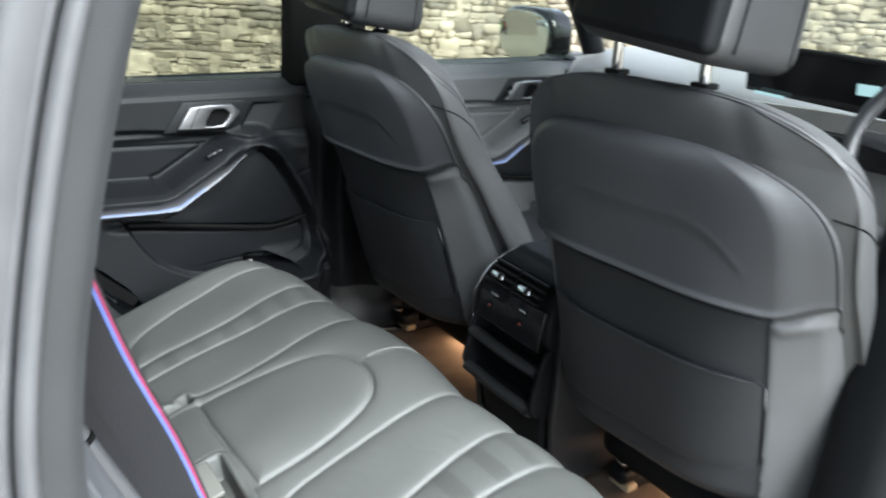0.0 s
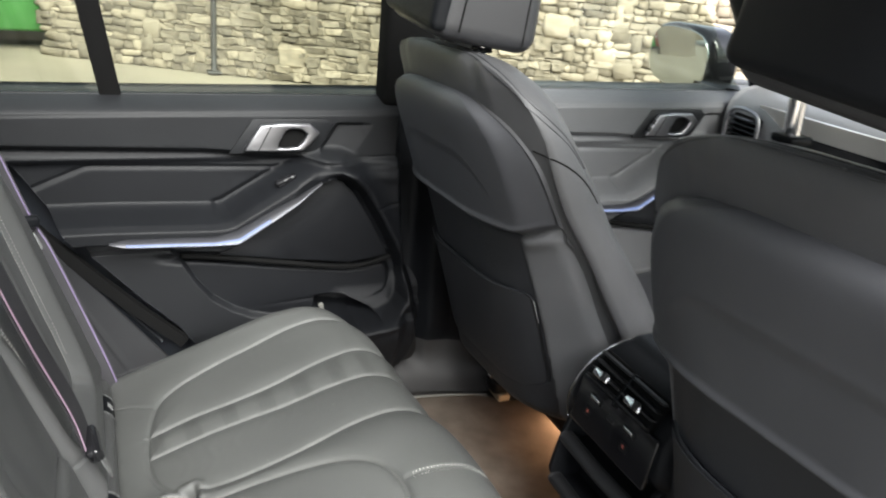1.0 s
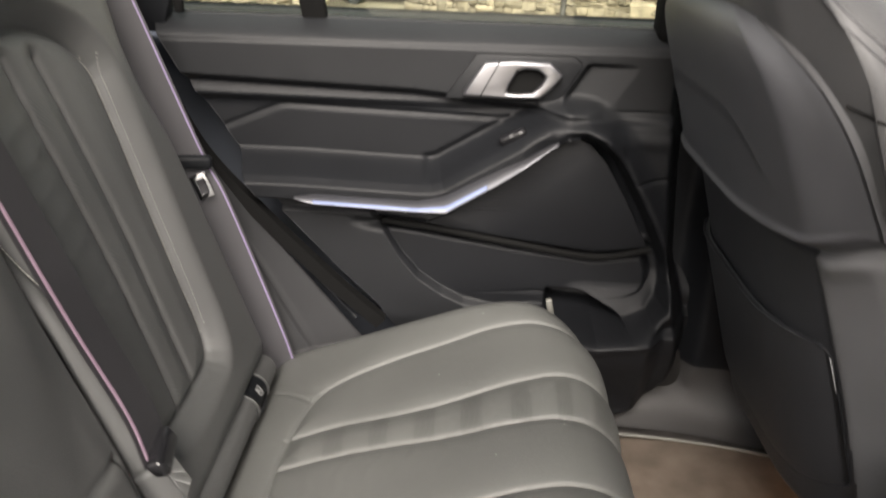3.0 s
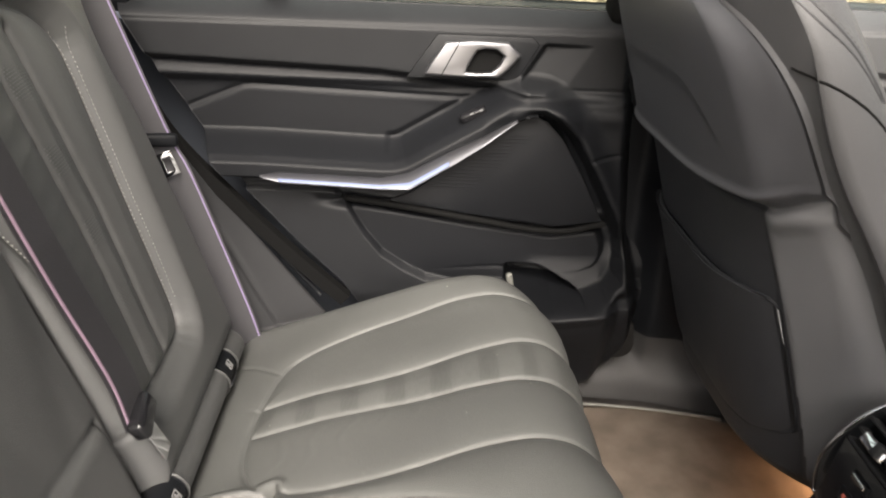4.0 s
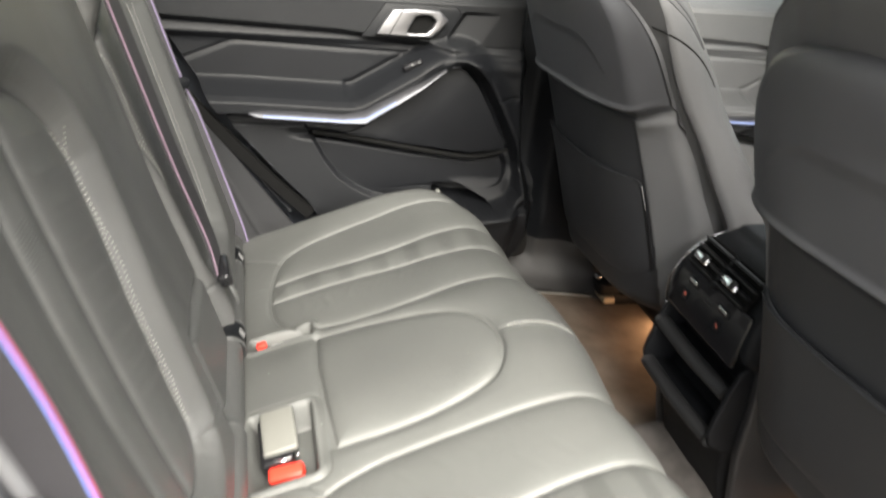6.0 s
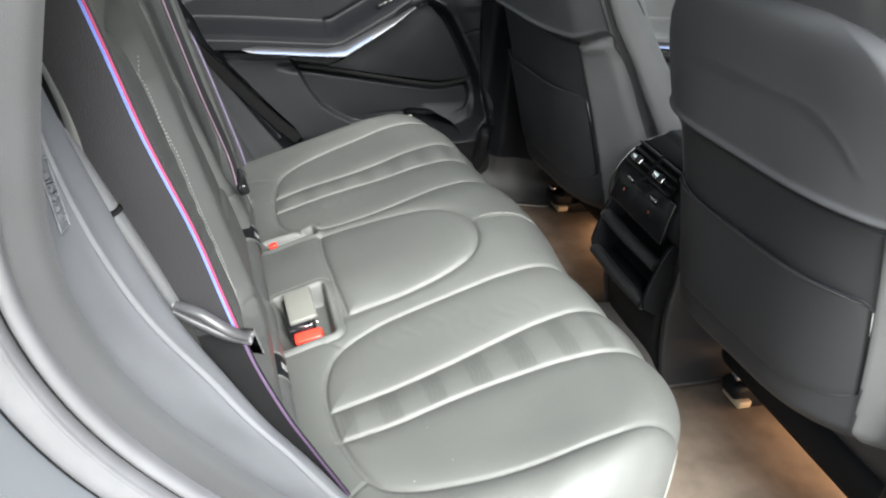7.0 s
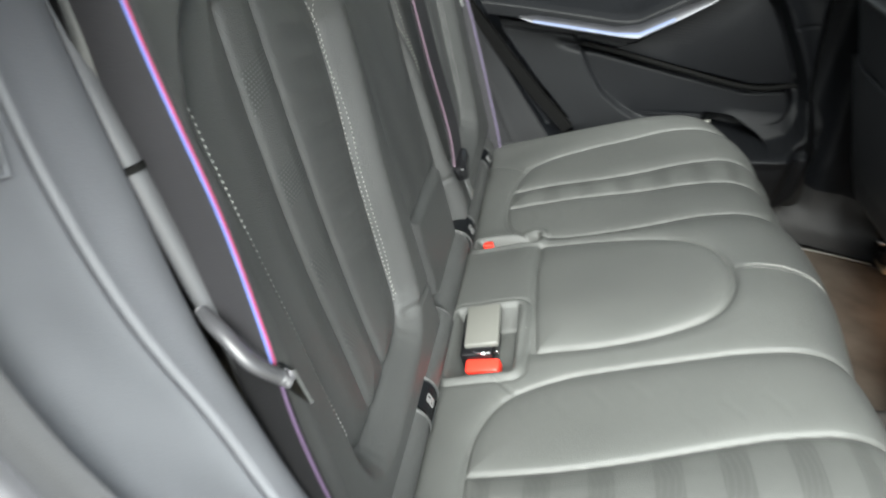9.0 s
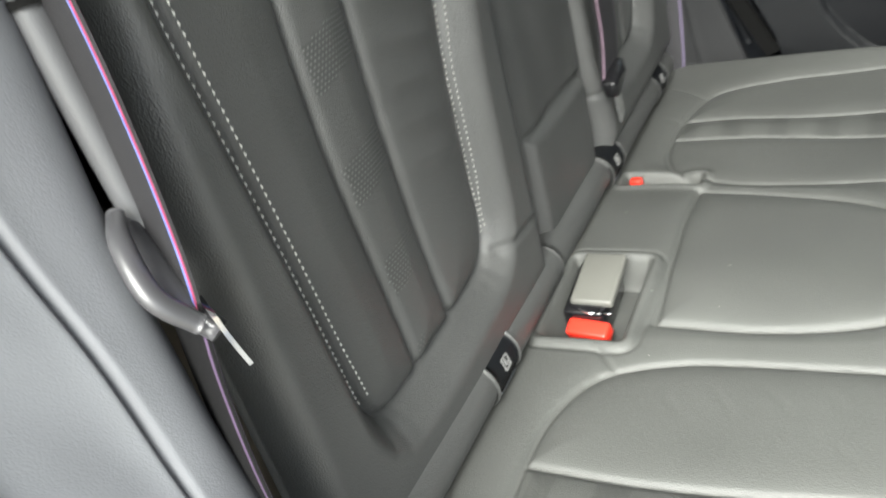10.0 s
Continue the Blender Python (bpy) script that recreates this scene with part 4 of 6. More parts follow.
def lining(name, y_base, x_shift, x_right, parent, zlow=0.575, rear=True):
    nz, nu = 330, 330
    zz, uu = np.linspace(zlow, 1.247, nz), np.linspace(0, 1, nu)
    Zg, Ug = np.meshgrid(zz, uu, indexing="ij")
    xl = left_x(Zg) if rear else 0 * Zg - 0.30
    Xg = xl + (x_right - xl) * Ug
    Pg = np.stack([Xg + x_shift, y_base - door_h(Xg, Zg), Zg], -1)
    # the front door takes the paler lining with the light painted in
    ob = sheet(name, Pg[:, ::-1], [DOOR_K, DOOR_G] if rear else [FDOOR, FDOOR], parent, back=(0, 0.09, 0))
    xc, zc = Xg[:-1, ::-1][:, :-1], Zg[:-1, ::-1][:, :-1]
    crease = np.interp(xc, [-0.3, 0.09, 0.37, 0.5], [1.155, 1.144, 1.118, 1.112])
    seam = np.interp(zc, [0.775, 0.783, 0.793, 0.812, 0.84, 0.878, 0.925, 0.965], [0.30, 0.22, 0.178, 0.14, 0.10, 0.07, 0.043, 0.02])
    # zones given the lightened copy of the lining, as if better lit
    soft_ = (zc > crease) | ((zc < 0.955) & (xc < seam))
    idx = np.zeros(len(ob.data.polygons), dtype=np.int32)
    idx[:soft_.size] = soft_.reshape(-1)
    ob.data.polygons.foreach_set("material_index", idx)
    return ob


def door_fittings(door, y_base, dx):
    # silver strip with its thin light
    xs = np.linspace(-0.092, 0.312, 70)
    zc = strip_z(xs)
    half = np.interp(xs, [-0.092, -0.06, 0.10, 0.15, 0.22, 0.312], [0.002, 0.0085, 0.0095, 0.015, 0.012, 0.003])
    for nm, a, b, mat, lift, label in (("silver_strip", -1.0, 1.0, STRIP, 0.004, "satin silver armrest strip"), ("light_line", -0.72, -0.05, GLOW, 0.0062, "thin glowing blue-white light line")):
        lo, hi = zc + half * a, zc + half * b
        sel = slice(None) if a == -1 else slice(5, 52)
        x_, l_, h_ = xs[sel], lo[sel], hi[sel]
        mid = y_base - (door_h(x_, zc[sel] + 0.004)) - lift
        Pg = np.stack([np.stack([x_ + dx, mid + 0.0012, l_], -1), np.stack([x_ + dx, mid - 0.002, (l_ + h_) / 2], -1), np.stack([x_ + dx, mid + 0.0012, h_], -1)], 1)
        sheet(nm, Pg, mat, door, label, back=(0, 0.012, 0))
    # release handle in its dished surround
    yb = y_base - 0.020
    place = lambda u, v, w: (u + dx, yb - w, v)
    plate("handle_surround", [(0.135, 1.142), (0.182, 1.212), (0.330, 1.212), (0.344, 1.200), (0.310, 1.142)], place, 0.004, DOOR_G, door, "dark dished handle surround", r=0.003)
    # flat black plate: the shade of the hand opening put into colour
    plate("handle_recess", [(0.212, 1.153), (0.236, 1.198), (0.284, 1.199), (0.300, 1.184), (0.272, 1.153)], lambda u, v, w: (u + dx, yb - 0.006 - w, v), 0.002, DARK, door, "flat black plate painted as the shaded hand opening", r=0)
    outer = [(0.162, 1.151), (0.176, 1.175), (0.195, 1.202), (0.240, 1.206), (0.292, 1.205), (0.314, 1.186), (0.296, 1.164), (0.280, 1.150), (0.220, 1.149)]
    inner = [(0.228, 1.157), (0.233, 1.170), (0.244, 1.191), (0.256, 1.195), (0.274, 1.194), (0.287, 1.184), (0.280, 1.170), (0.268, 1.158), (0.246, 1.156)]
    hd = plate("door_handle", outer, lambda u, v, w: (u + dx, yb - 0.008 - w, v), 0.013, CHROME, door, "satin silver release handle", r=0.004, holes=inner, seg=3)
    ribbon("split_line", [(0.190 + dx, yb - 0.0214, 1.152), (0.203 + dx, yb - 0.0214, 1.178), (0.216 + dx, yb - 0.0214, 1.204)], (1, 0, 0), 0.0016, 0.001, DARK, hd, n=6)
    # window switch on the roll of the armrest
    sw = rbox("window_switch", (0.243 + dx, y_base - 0.052, 1.094), (0.044, 0.014, 0.015), 0.004, GLOSS, door, "gloss black window switch", turn=pose(0, 0, 0, 20, -24, 0))
    rbox("switch_mark", (0.240 + dx, y_base - 0.0605, 1.097), (0.006, 0.002, 0.002), 0, PRINT_G, sw, turn=pose(0, 0, 0, 20, -24, 0))
    rbox("switch_mark", (0.254 + dx, y_base - 0.0605, 1.103), (0.006, 0.002, 0.002), 0, PRINT_G, sw, turn=pose(0, 0, 0, 20, -24, 0))
    # speaker panel
    sp = [(0.110, 0.935), (0.150, 0.952), (0.310, 1.074), (0.330, 1.087), (0.348, 1.089), (0.366, 1.081), (0.394, 1.052), (0.435, 0.986), (0.477, 0.908), (0.395, 0.896), (0.250, 0.914)]
    spk = plate("speaker_panel", sp, lambda u, v, w: (u + dx, y_base - 0.029 - w, v), 0.0055, DOOR_K, door, "black speaker panel", r=0.003)
    for k in range(16):
        z0 = 0.962 + 0.0062 * k
        x0 = np.interp(z0, [0.952, 1.062], [0.152, 0.312]) + 0.004
        x1 = min(x0 + 0.085 - 0.003 * k, 0.375)
        ribbon("grille_rib", [(x0 + dx, y_base - 0.0348, z0), ((x0 + x1) / 2 + dx, y_base - 0.0351, z0), (x1 + dx, y_base - 0.0346, z0)], (0, 0, 1), 0.0016, 0.0008, DOOR_K, spk, n=4)
    # black tube drawn in as the shade under the speaker panel
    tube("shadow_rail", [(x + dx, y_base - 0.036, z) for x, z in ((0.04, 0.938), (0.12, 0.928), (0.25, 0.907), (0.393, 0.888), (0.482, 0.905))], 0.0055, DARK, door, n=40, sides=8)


door = thing("door_1", "black lined far rear car door with a silver handle", "car door", kind="structure")
lining("door_lining", 0.735, 0.0, 0.572, door)
door_fittings(door, 0.735, 0.0)
rbox("window_latch", (-0.275, 0.745, 1.262), (0.014, 0.012, 0.026), 0.003, DARK, door)
rbox("pocket_tab", (0.325, 0.674, 0.800), (0.011, 0.010, 0.036), 0.003, GREY_CAP, door, "small grey tab", turn=pose(0, 0, 0, 0, -12, 0))
# frame of the window: sash bar, pillar and upper rail, with the glass between
sash = [(-0.086, 1.220), (-0.048, 1.220), (-0.135, 1.72), (-0.180, 1.72)]
plate("window_sash", sash, lambda u, v, w: (u, 0.765 + w, v), 0.02, DARK, door, "black window dividing bar", r=0.003)
plate("rear_pillar_trim", [(-0.30, 1.22), (-0.275, 1.30), (-0.36, 1.75), (-0.50, 1.75), (-0.50, 1.22)], lambda u, v, w: (u, 0.735 + w, v), 0.03, PLASTIC, door, r=0.004)
pane = plate("window_pane", [(-0.30, 1.215), (0.50, 1.215), (0.52, 1.78), (-0.36, 1.74)], lambda u, v, w: (u, 0.780 + w, v), 0.004, TINT, door, "lightly tinted window glass", r=0)
pane.visible_shadow = False
ribbon("door_gap", [(-0.315, 0.675, 1.22), (-0.245, 0.677, 1.06), (-0.15, 0.679, 0.945), (-0.04, 0.681, 0.83), (0.04, 0.683, 0.755)], (1, 0, 1), 0.022, 0.02, DARK, door, n=30)

# far centre pillar, its foot and the seat belt post
pil = thing("centre_pillar", "black centre pillar between the far doors", "car pillar", kind="structure")
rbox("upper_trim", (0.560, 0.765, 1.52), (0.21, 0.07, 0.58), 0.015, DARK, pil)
Tz, Tx = np.meshgrid(np.linspace(0, 1, 60), np.linspace(0.46, 0.80, 60), indexing="ij")
Yt = soft_line(Tz, [0, 0.06, 0.16, 0.30, 0.6, 1.0], [0.600, 0.634, 0.668, 0.694, 0.716, 0.722], 0.08)
Zt = soft_line(Tz, [0, 0.06, 0.16, 0.30, 0.6, 1.0], [0.560, 0.572, 0.600, 0.655, 0.86, 1.22], 0.08)
# the foot of the trim swells forward of the door
swell = 0.016 * np.exp(-((Tx - 0.70) / 0.09) ** 2) * np.exp(-((Zt - 0.61) / 0.05) ** 2)
foot = soft_line(Tx, [0.46, 0.53, 0.60, 0.66, 0.72, 0.80], [0.654, 0.648, 0.640, 0.628, 0.614, 0.594], 0.03)
Yt = Yt + (foot - 0.594) * smooth(0.74, 0.58, Zt)
Yt = Yt + 0.05 * smooth(0.60, 0.55, Tx) * smooth(0.59, 0.66, Zt) - swell - 0.030 * smooth(0.64, 0.72, Tx) * smooth(0.60, 0.66, Zt)
trim = sheet("lower_trim", np.stack([Tx, Yt, Zt], -1), [KICK, PLASTIC], pil, "dark grey foot of the pillar", back=(0, 0.06, 0))
# one trim in two tones: darker above to paint the shade over the foot
shaded_upper = Zt[:-1, :-1] > 0.668
idx = np.zeros(len(trim.data.polygons), dtype=np.int32)
idx[:shaded_upper.size] = shaded_upper.reshape(-1)
trim.data.polygons.foreach_set("material_index", idx)

rbox("sill_trim", (1.12, 0.690, 0.585), (0.70, 0.10, 0.09), 0.03, KICK, pil, "grey sill trim")

fdoor = thing("door_2", "far front car door with silver handle, dark lining painted pale as if lit", "car door", kind="structure")
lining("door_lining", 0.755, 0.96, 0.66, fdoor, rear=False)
door_fittings(fdoor, 0.755, 0.96)
for k in range(2):
    rbox("lock_button", (1.127 + 0.011 * k, 0.7125, 1.168 + 0.019 * k), (0.010, 0.004, 0.013), 0.001, GLOSS, fdoor, turn=pose(0, 0, 0, 0, 28, 0))
for fit_part in fdoor.children_recursive:
    if fit_part.parent == fdoor:
        fit_part.location.z += 0.016
pane = plate("window_pane", [(0.64, 1.21), (1.50, 1.21), (1.05, 1.78), (0.64, 1.78)], lambda u, v, w: (u, 0.800 + w, v), 0.004, GLASS, fdoor, "clear window glass", r=0)
pane.visible_shadow = False
tube("front_pillar", [(1.52, 0.74, 1.22), (1.32, 0.70, 1.50), (1.05, 0.64, 1.80)], 0.035, PLASTIC, fdoor, n=16, sides=10)

# ---- roof and near side of the body ----
# assumed roof out of view; the glass tint sets how much sky comes in
TINT_D = glass("unseen_roof_glass", (0.13, 0.135, 0.135))
roof = thing("roof", "unseen roof with a tinted glass panel, added to shape the light", "roof", kind="structure")
rbox("headliner", (-0.72, 0, 1.80), (0.7, 1.36, 0.05), 0.01, HEADLINER, roof)
rbox("headliner", (1.15, 0, 1.80), (0.5, 1.30, 0.05), 0.01, HEADLINER, roof)
for sgn in (-1, 1):
    rbox("roof_rail", (0.25, sgn * 0.64, 1.79), (1.7, 0.16, 0.07), 0.02, HEADLINER, roof)
pane = rbox("roof_glass", (0.26, 0, 1.83), (1.35, 1.12, 0.006), 0, TINT_D, roof)
pane.visible_shadow = False
# two added walls, never in view, keep outside light from the cabin's rear
slab("wall_rear", -0.72, -0.60, -0.72, 0.72, 0.5, 1.25, PLASTIC, "unseen black wall added behind the rear seats to block light", "car body")
slab("wall_tail", -1.12, -1.06, -0.72, 0.72, 0.5, 1.80, PLASTIC, "unseen black wall added at the tail to block light", "car body")

ARCH = spline([(-0.17, 1.80), (-0.235, 1.70), (-0.288, 1.574), (-0.324, 1.42), (-0.338, 1.30), (-0.326, 1.21), (-0.283, 1.115), (-0.205, 1.015), (-0.10, 0.90), (0.01, 0.79), (0.14, 0.68), (0.30, 0.60), (0.60, 0.575), (1.0, 0.57)], 150)
tan = np.gradient(ARCH, axis=0)
tan /= np.linalg.norm(tan, axis=1, keepdims=True)
nor = np.stack([tan[:, 1], -tan[:, 0]], -1)
nor = np.where(nor[:, :1] > 0, -nor, nor)


REVEAL = material("blue_grey_reveal_trim", (0.026, 0.027, 0.030), 0.5, grain=0.2, grain_scale=900, cells=True, vary=0.15, vary_scale=9)


def loft_arch(name, section, mat, parent, label="", narrow=False):
    """A section (away from the opening, y) drawn along the edge of the near door opening."""
    sec = spline(section, max(4 * len(section), 12))
    k = 1 - 0.9 * smooth(1.12, 1.32, ARCH[:, 1:2]) if narrow else 1.0
    sec = np.repeat(sec[None], len(ARCH), 0)
    if narrow:
        sec[:, :, 0] = -0.010 + (sec[:, :, 0] + 0.010) * k
    Pg = np.stack([ARCH[:, None, 0] + nor[:, None, 0] * sec[:, :, 0], sec[:, :, 1], ARCH[:, None, 1] + nor[:, None, 1] * sec[:, :, 0]], -1)
    return sheet(name, Pg, mat, parent, label)


frame_near = thing("door_opening", "near door opening with rubber seals and grey painted body", "car body", kind="structure")
loft_arch("inner_trim", [(-0.024, -0.688), (-0.016, -0.6945), (-0.006, -0.6975), (0.005, -0.7000)], REVEAL, frame_near)
loft_arch("seal", [(0.0030, -0.695), (0.0040, -0.709), (0.0095, -0.7140), (0.0150, -0.710), (0.0165, -0.700)], SEAL, frame_near, "grey rubber door seal")
loft_arch("seal", [(0.0175, -0.700), (0.0190, -0.716), (0.0250, -0.7230), (0.0360, -0.7270), (0.0450, -0.7230), (0.0490, -0.708)], SEAL, frame_near, "grey rubber door seal")
loft_arch("seal_bead", [(0.0195, -0.7160), (0.0215, -0.7215), (0.0235, -0.7225), (0.0250, -0.7205)], SEAL, frame_near)
loft_arch("seal_gap", [(0.0150, -0.7060), (0.0170, -0.7070), (0.0190, -0.7080)], DARK, frame_near, "dark slit beside the seal")
loft_arch("seal_gap", [(0.0480, -0.7185), (0.0490, -0.7195), (0.0502, -0.7200)], DARK, frame_near, "dark slit beside the seal")
# raised lip whose pale colour stands for the reflection along its edge
loft_arch("shut_lip", [(0.0775, -0.738), (0.0790, -0.7465), (0.0815, -0.7490), (0.0840, -0.7480), (0.0860, -0.7440)], LIP, frame_near, "lip of the door shut, painted pale for its reflection")
loft_arch("door_shut", [(0.047, -0.717), (0.058, -0.728), (0.085, -0.746), (0.120, -0.770), (0.135, -0.80), (0.150, -0.86)], PAINT, frame_near, "grey painted door shut")
loft_arch("body_side", [(0.150, -0.86), (0.158, -0.905), (0.180, -0.930), (0.25, -0.950), (0.45, -0.965), (0.85, -0.955)], PAINT, frame_near, "grey metallic painted body side")

# ---- front seats ----
def soft(x, xs, fs, w=0.025):
    """Values between the given ones, with rounded bends."""
    return sum(np.interp(x + w * k / 4, xs, fs) for k in range(-4, 5)) / 9


def sweep(z):
    """How far the sides of a front seat's back run forward, at one height."""
    return soft(z, [0.75, 0.90, 1.02, 1.134, 1.168, 1.21, 1.264, 1.33, 1.45], [0.175, 0.158, 0.136, 0.100, 0.088, 0.070, 0.055, 0.042, 0.040])


ROLL = 0.05


def seat_cover(yc, dx, foot):
    """Leather body of a front seat's back: sections from its foot to the rounded top."""
    zz = np.r_[np.linspace(foot + 0.01, 1.30, 150), 1.30 + 0.155 * np.sin(np.linspace(0, np.pi / 2, 70))[1:]]
    u = np.clip((zz - 1.27) / 0.18500001, 0, 1)
    W = soft(zz, [0.66, 0.75, 0.85, 1.0, 1.1, 1.2, 1.5], [0.255, 0.272, 0.286, 0.292, 0.290, 0.284, 0.278]) * np.maximum(1 - u ** 4, 0) ** (1 / 2.8)
    D = soft(zz, [0.66, 0.75, 0.90, 1.06, 1.19, 1.27, 1.343, 1.40, 1.46], [0.37, 0.35, 0.315, 0.258, 0.198, 0.168, 0.139, 0.115, 0.098])
    k = np.maximum(1 - u ** 8, 0) ** 0.5
    n = 160
    a = np.linspace(0, 2 * np.pi, n, endpoint=False)
    ca, sa = np.cos(a), np.sin(a)
    yy = W[:, None] * np.sign(ca) * np.abs(ca) ** 0.62
    rel = np.abs(yy) / np.maximum(W[:, None], 1e-4)
    base = 0.866 - 0.32 * zz + 0.030 * (1 - k)
    front = (sa < 0)[None, :]
    bow = sweep(zz)[:, None] * np.clip((np.abs(yy) / 0.277 - 0.20) / 0.80, 0, 1) ** 2.7
    edge = sweep(zz) * np.clip((W / 0.277 - 0.20) / 0.80, 0, 1) ** 2.7
    depth = (D - edge)[:, None] * np.abs(sa)[None, :] ** 0.6 * k[:, None] + edge[:, None]
    wing = (smooth(0.7, 0.9, zz) * (1 - u ** 3))[:, None]
    lie = -0.075 * (1 - smooth(0.30, 0.75, rel)) * wing
    deep_ = 0.014 * smooth(1.36, 1.32, zz)[:, None] * smooth(0.85, 0.65, rel)
    xx = base[:, None] + dx + np.where(front, depth + lie, bow + deep_)
    Z2 = np.repeat(zz[:, None], n, 1) - ROLL * yy
    # slight slack in the leather
    xx += 0.0012 * np.sin(Z2 * 37 + 5 * np.sin(yy * 21)) * smooth(0.3, 0.8, rel)
    return np.stack([xx, yc + yy, Z2], -1)


def front_seat(yc, dx, hz, drop, label, shift, foot, lean, tip, rail_dx, pocket, pocket_top):
    seat = thing("front_seat", label, "car seat", "front seats", at=(0.9 + dx, yc, 0.56))
    Pg = seat_cover(yc, dx, foot)
    cover = sheet("seat_back", Pg, LEATHER_S, seat, wrapv=True, caps=True)
    tree = BVHTree.FromPolygons(Pg.reshape(-1, 3).tolist(), grid_faces(Pg.shape[0], Pg.shape[1], wrapv=True).tolist())

    def on_cover(pts, n, lift):
        """Points (forward of the back line, across, height) laid onto the leather."""
        out = []
        for f, v, z in spline(pts, n):
            p, nn, _, _ = tree.find_nearest(Vector((0.866 - 0.32 * z + dx + f, yc + v, z - ROLL * v)))
            nn = nn if nn.dot(p - Vector((0.866 - 0.32 * p.z + dx + 0.10, yc, p.z - 0.1))) > 0 else -nn
            out.append(p + nn * lift)
        return out

    # double seam round the top and the shoulders, and the seam that crosses each wing
    for sgn in (-1, 1):
        welt = [(0.030, 0.0, 1.46), (0.030, sgn * 0.12, 1.455), (0.028, sgn * 0.19, 1.437), (0.036, sgn * 0.245, 1.410), (0.062, sgn * 0.268, 1.380), (0.100, sgn * 0.280, 1.350), (0.140, sgn * 0.285, 1.318)]
        tube("welt_seam", on_cover(welt, 60, -0.0003), 0.0016, LEATHER_D, cover, n=90, sides=6)
        tube("welt_seam", on_cover([(f - 0.012, v, z - 0.004) for f, v, z in welt], 60, -0.0003), 0.0013, LEATHER_D, cover, n=90, sides=6)
        line = on_cover([(f + 0.006, v, z + 0.002) for f, v, z in welt], 60, 0.0004)
        stitches("seam_thread", line, (0, sgn * 0.7, 0.7), 0.0055, 0.0036, 0.0013, cover, (0.0,), THREAD_D)
        wing = [(0.020, sgn * 0.262, 1.326), (0.052, sgn * 0.282, 1.323), (0.092, sgn * 0.285, 1.302), (0.125, sgn * 0.285, 1.280), (0.150, sgn * 0.285, 1.258)]
        tube("wing_seam", on_cover(wing, 30, -0.0002), 0.0014, DARK, cover, n=50, sides=6)
    # moulded rear shell: brow with a grip under it, ridge, lower panel and flanks
    ny = 180
    Zs, Vs = np.meshgrid(np.r_[np.linspace(foot, 1.02, 70), np.linspace(1.02, 1.31, 190)[1:], 1.31 + 0.084 * np.sin(np.linspace(0, np.pi / 2, 61))[1:]], np.linspace(-1, 1, ny), indexing="ij")
    us = np.clip((Zs - 1.22) / 0.1745, 0, 1)
    ws = soft(Zs, [0.70, 0.80, 0.95, 1.10, 1.19, 1.5], [0.232, 0.256, 0.270, 0.271, 0.269, 0.266]) * (1 - us ** 4.0) ** (1 / 2.5)
    Ys = ws * Vs
    AV = np.abs(Ys)
    low = 1.184 + 0.026 * smooth(0.20, 0.268, AV) ** 1.5
    htop = 1.290 - 0.050 * np.clip((AV - 0.085) / 0.095, 0, 1) ** 2.2
    hside = smooth(0.196, 0.168, AV)
    brow = smooth(low - 0.001, low + 0.007, Zs)
    out = 0.011 + 0.013 * brow
    # hollow behind the grip, deepest under the lip and coming out to the ridge
    inside_h = smooth(htop + 0.006, htop - 0.012, Zs) * hside * smooth(low - 0.004, low + 0.004, Zs)
    out -= inside_h * 0.0019 * np.clip((Zs - low - 0.012) / 0.080, 0, 1) ** 1.4
    out += 0.0006 * np.exp(-((Zs - htop - 0.005) / 0.007) ** 2) * smooth(0.195, 0.165, AV)
    out -= 0.007 * np.exp(-((Zs - low + 0.004) / 0.0045) ** 2)
    out += 0.005 * np.exp(-((Zs - low - 0.007) / 0.006) ** 2)
    # lower panel lies a little inside the flanks
    out -= 0.0045 * smooth(0.212, 0.200, AV) * smooth(low + 0.002, low - 0.006, Zs)
    out += 0.006 * np.exp(-((Zs - low + 0.020) / 0.009) ** 2) * smooth(0.205, 0.225, AV)
    out -= 0.010 * np.clip((np.abs(Vs) - 0.93) / 0.07, 0, 1) ** 2 * smooth(1.19, 1.15, Zs)
    out -= 0.014 * np.clip((np.abs(Vs) - 0.955) / 0.045, 0, 1) ** 2 * (1 - us ** 3)
    out -= 0.010 * us ** 14 + 0.02 * np.clip(1 - (Zs - foot) / 0.03, 0, 1) ** 2
    out = out * (1 - 0.75 * smooth(0.80, 1.0, np.abs(Vs)) * smooth(1.17, 1.20, Zs)) * (1 - 0.6 * us ** 8)
    out -= 0.022 * us ** 26
    wrap = sweep(Zs) * np.clip((AV / 0.277 - 0.20) / 0.80, 0, 1) ** 2.7
    Xs = 0.862 - 0.32 * Zs + dx - out + wrap
    shell = sheet("back_shell", np.stack([Xs, yc + Ys, Zs - ROLL * Ys], -1)[:, ::-1], [SHELL, PANEL_D, BROW], seat, "matt black moulded back shell", back=(0.02, 0, 0.005))
    pick = lambda g: g[:-1, ::-1][:, :-1]
    # light painted by zone: pale side-lit flanks, darker rear-facing brow and panel
    dark_ = (pick(AV) < 0.206) & (pick(Zs) < pick(low) - 0.003)
    idx = np.zeros(len(shell.data.polygons), dtype=np.int32)
    idx[:dark_.size] = np.where(pick(Zs) > pick(low) - 0.002, 2, dark_).reshape(-1)
    shell.data.polygons.foreach_set("material_index", idx)
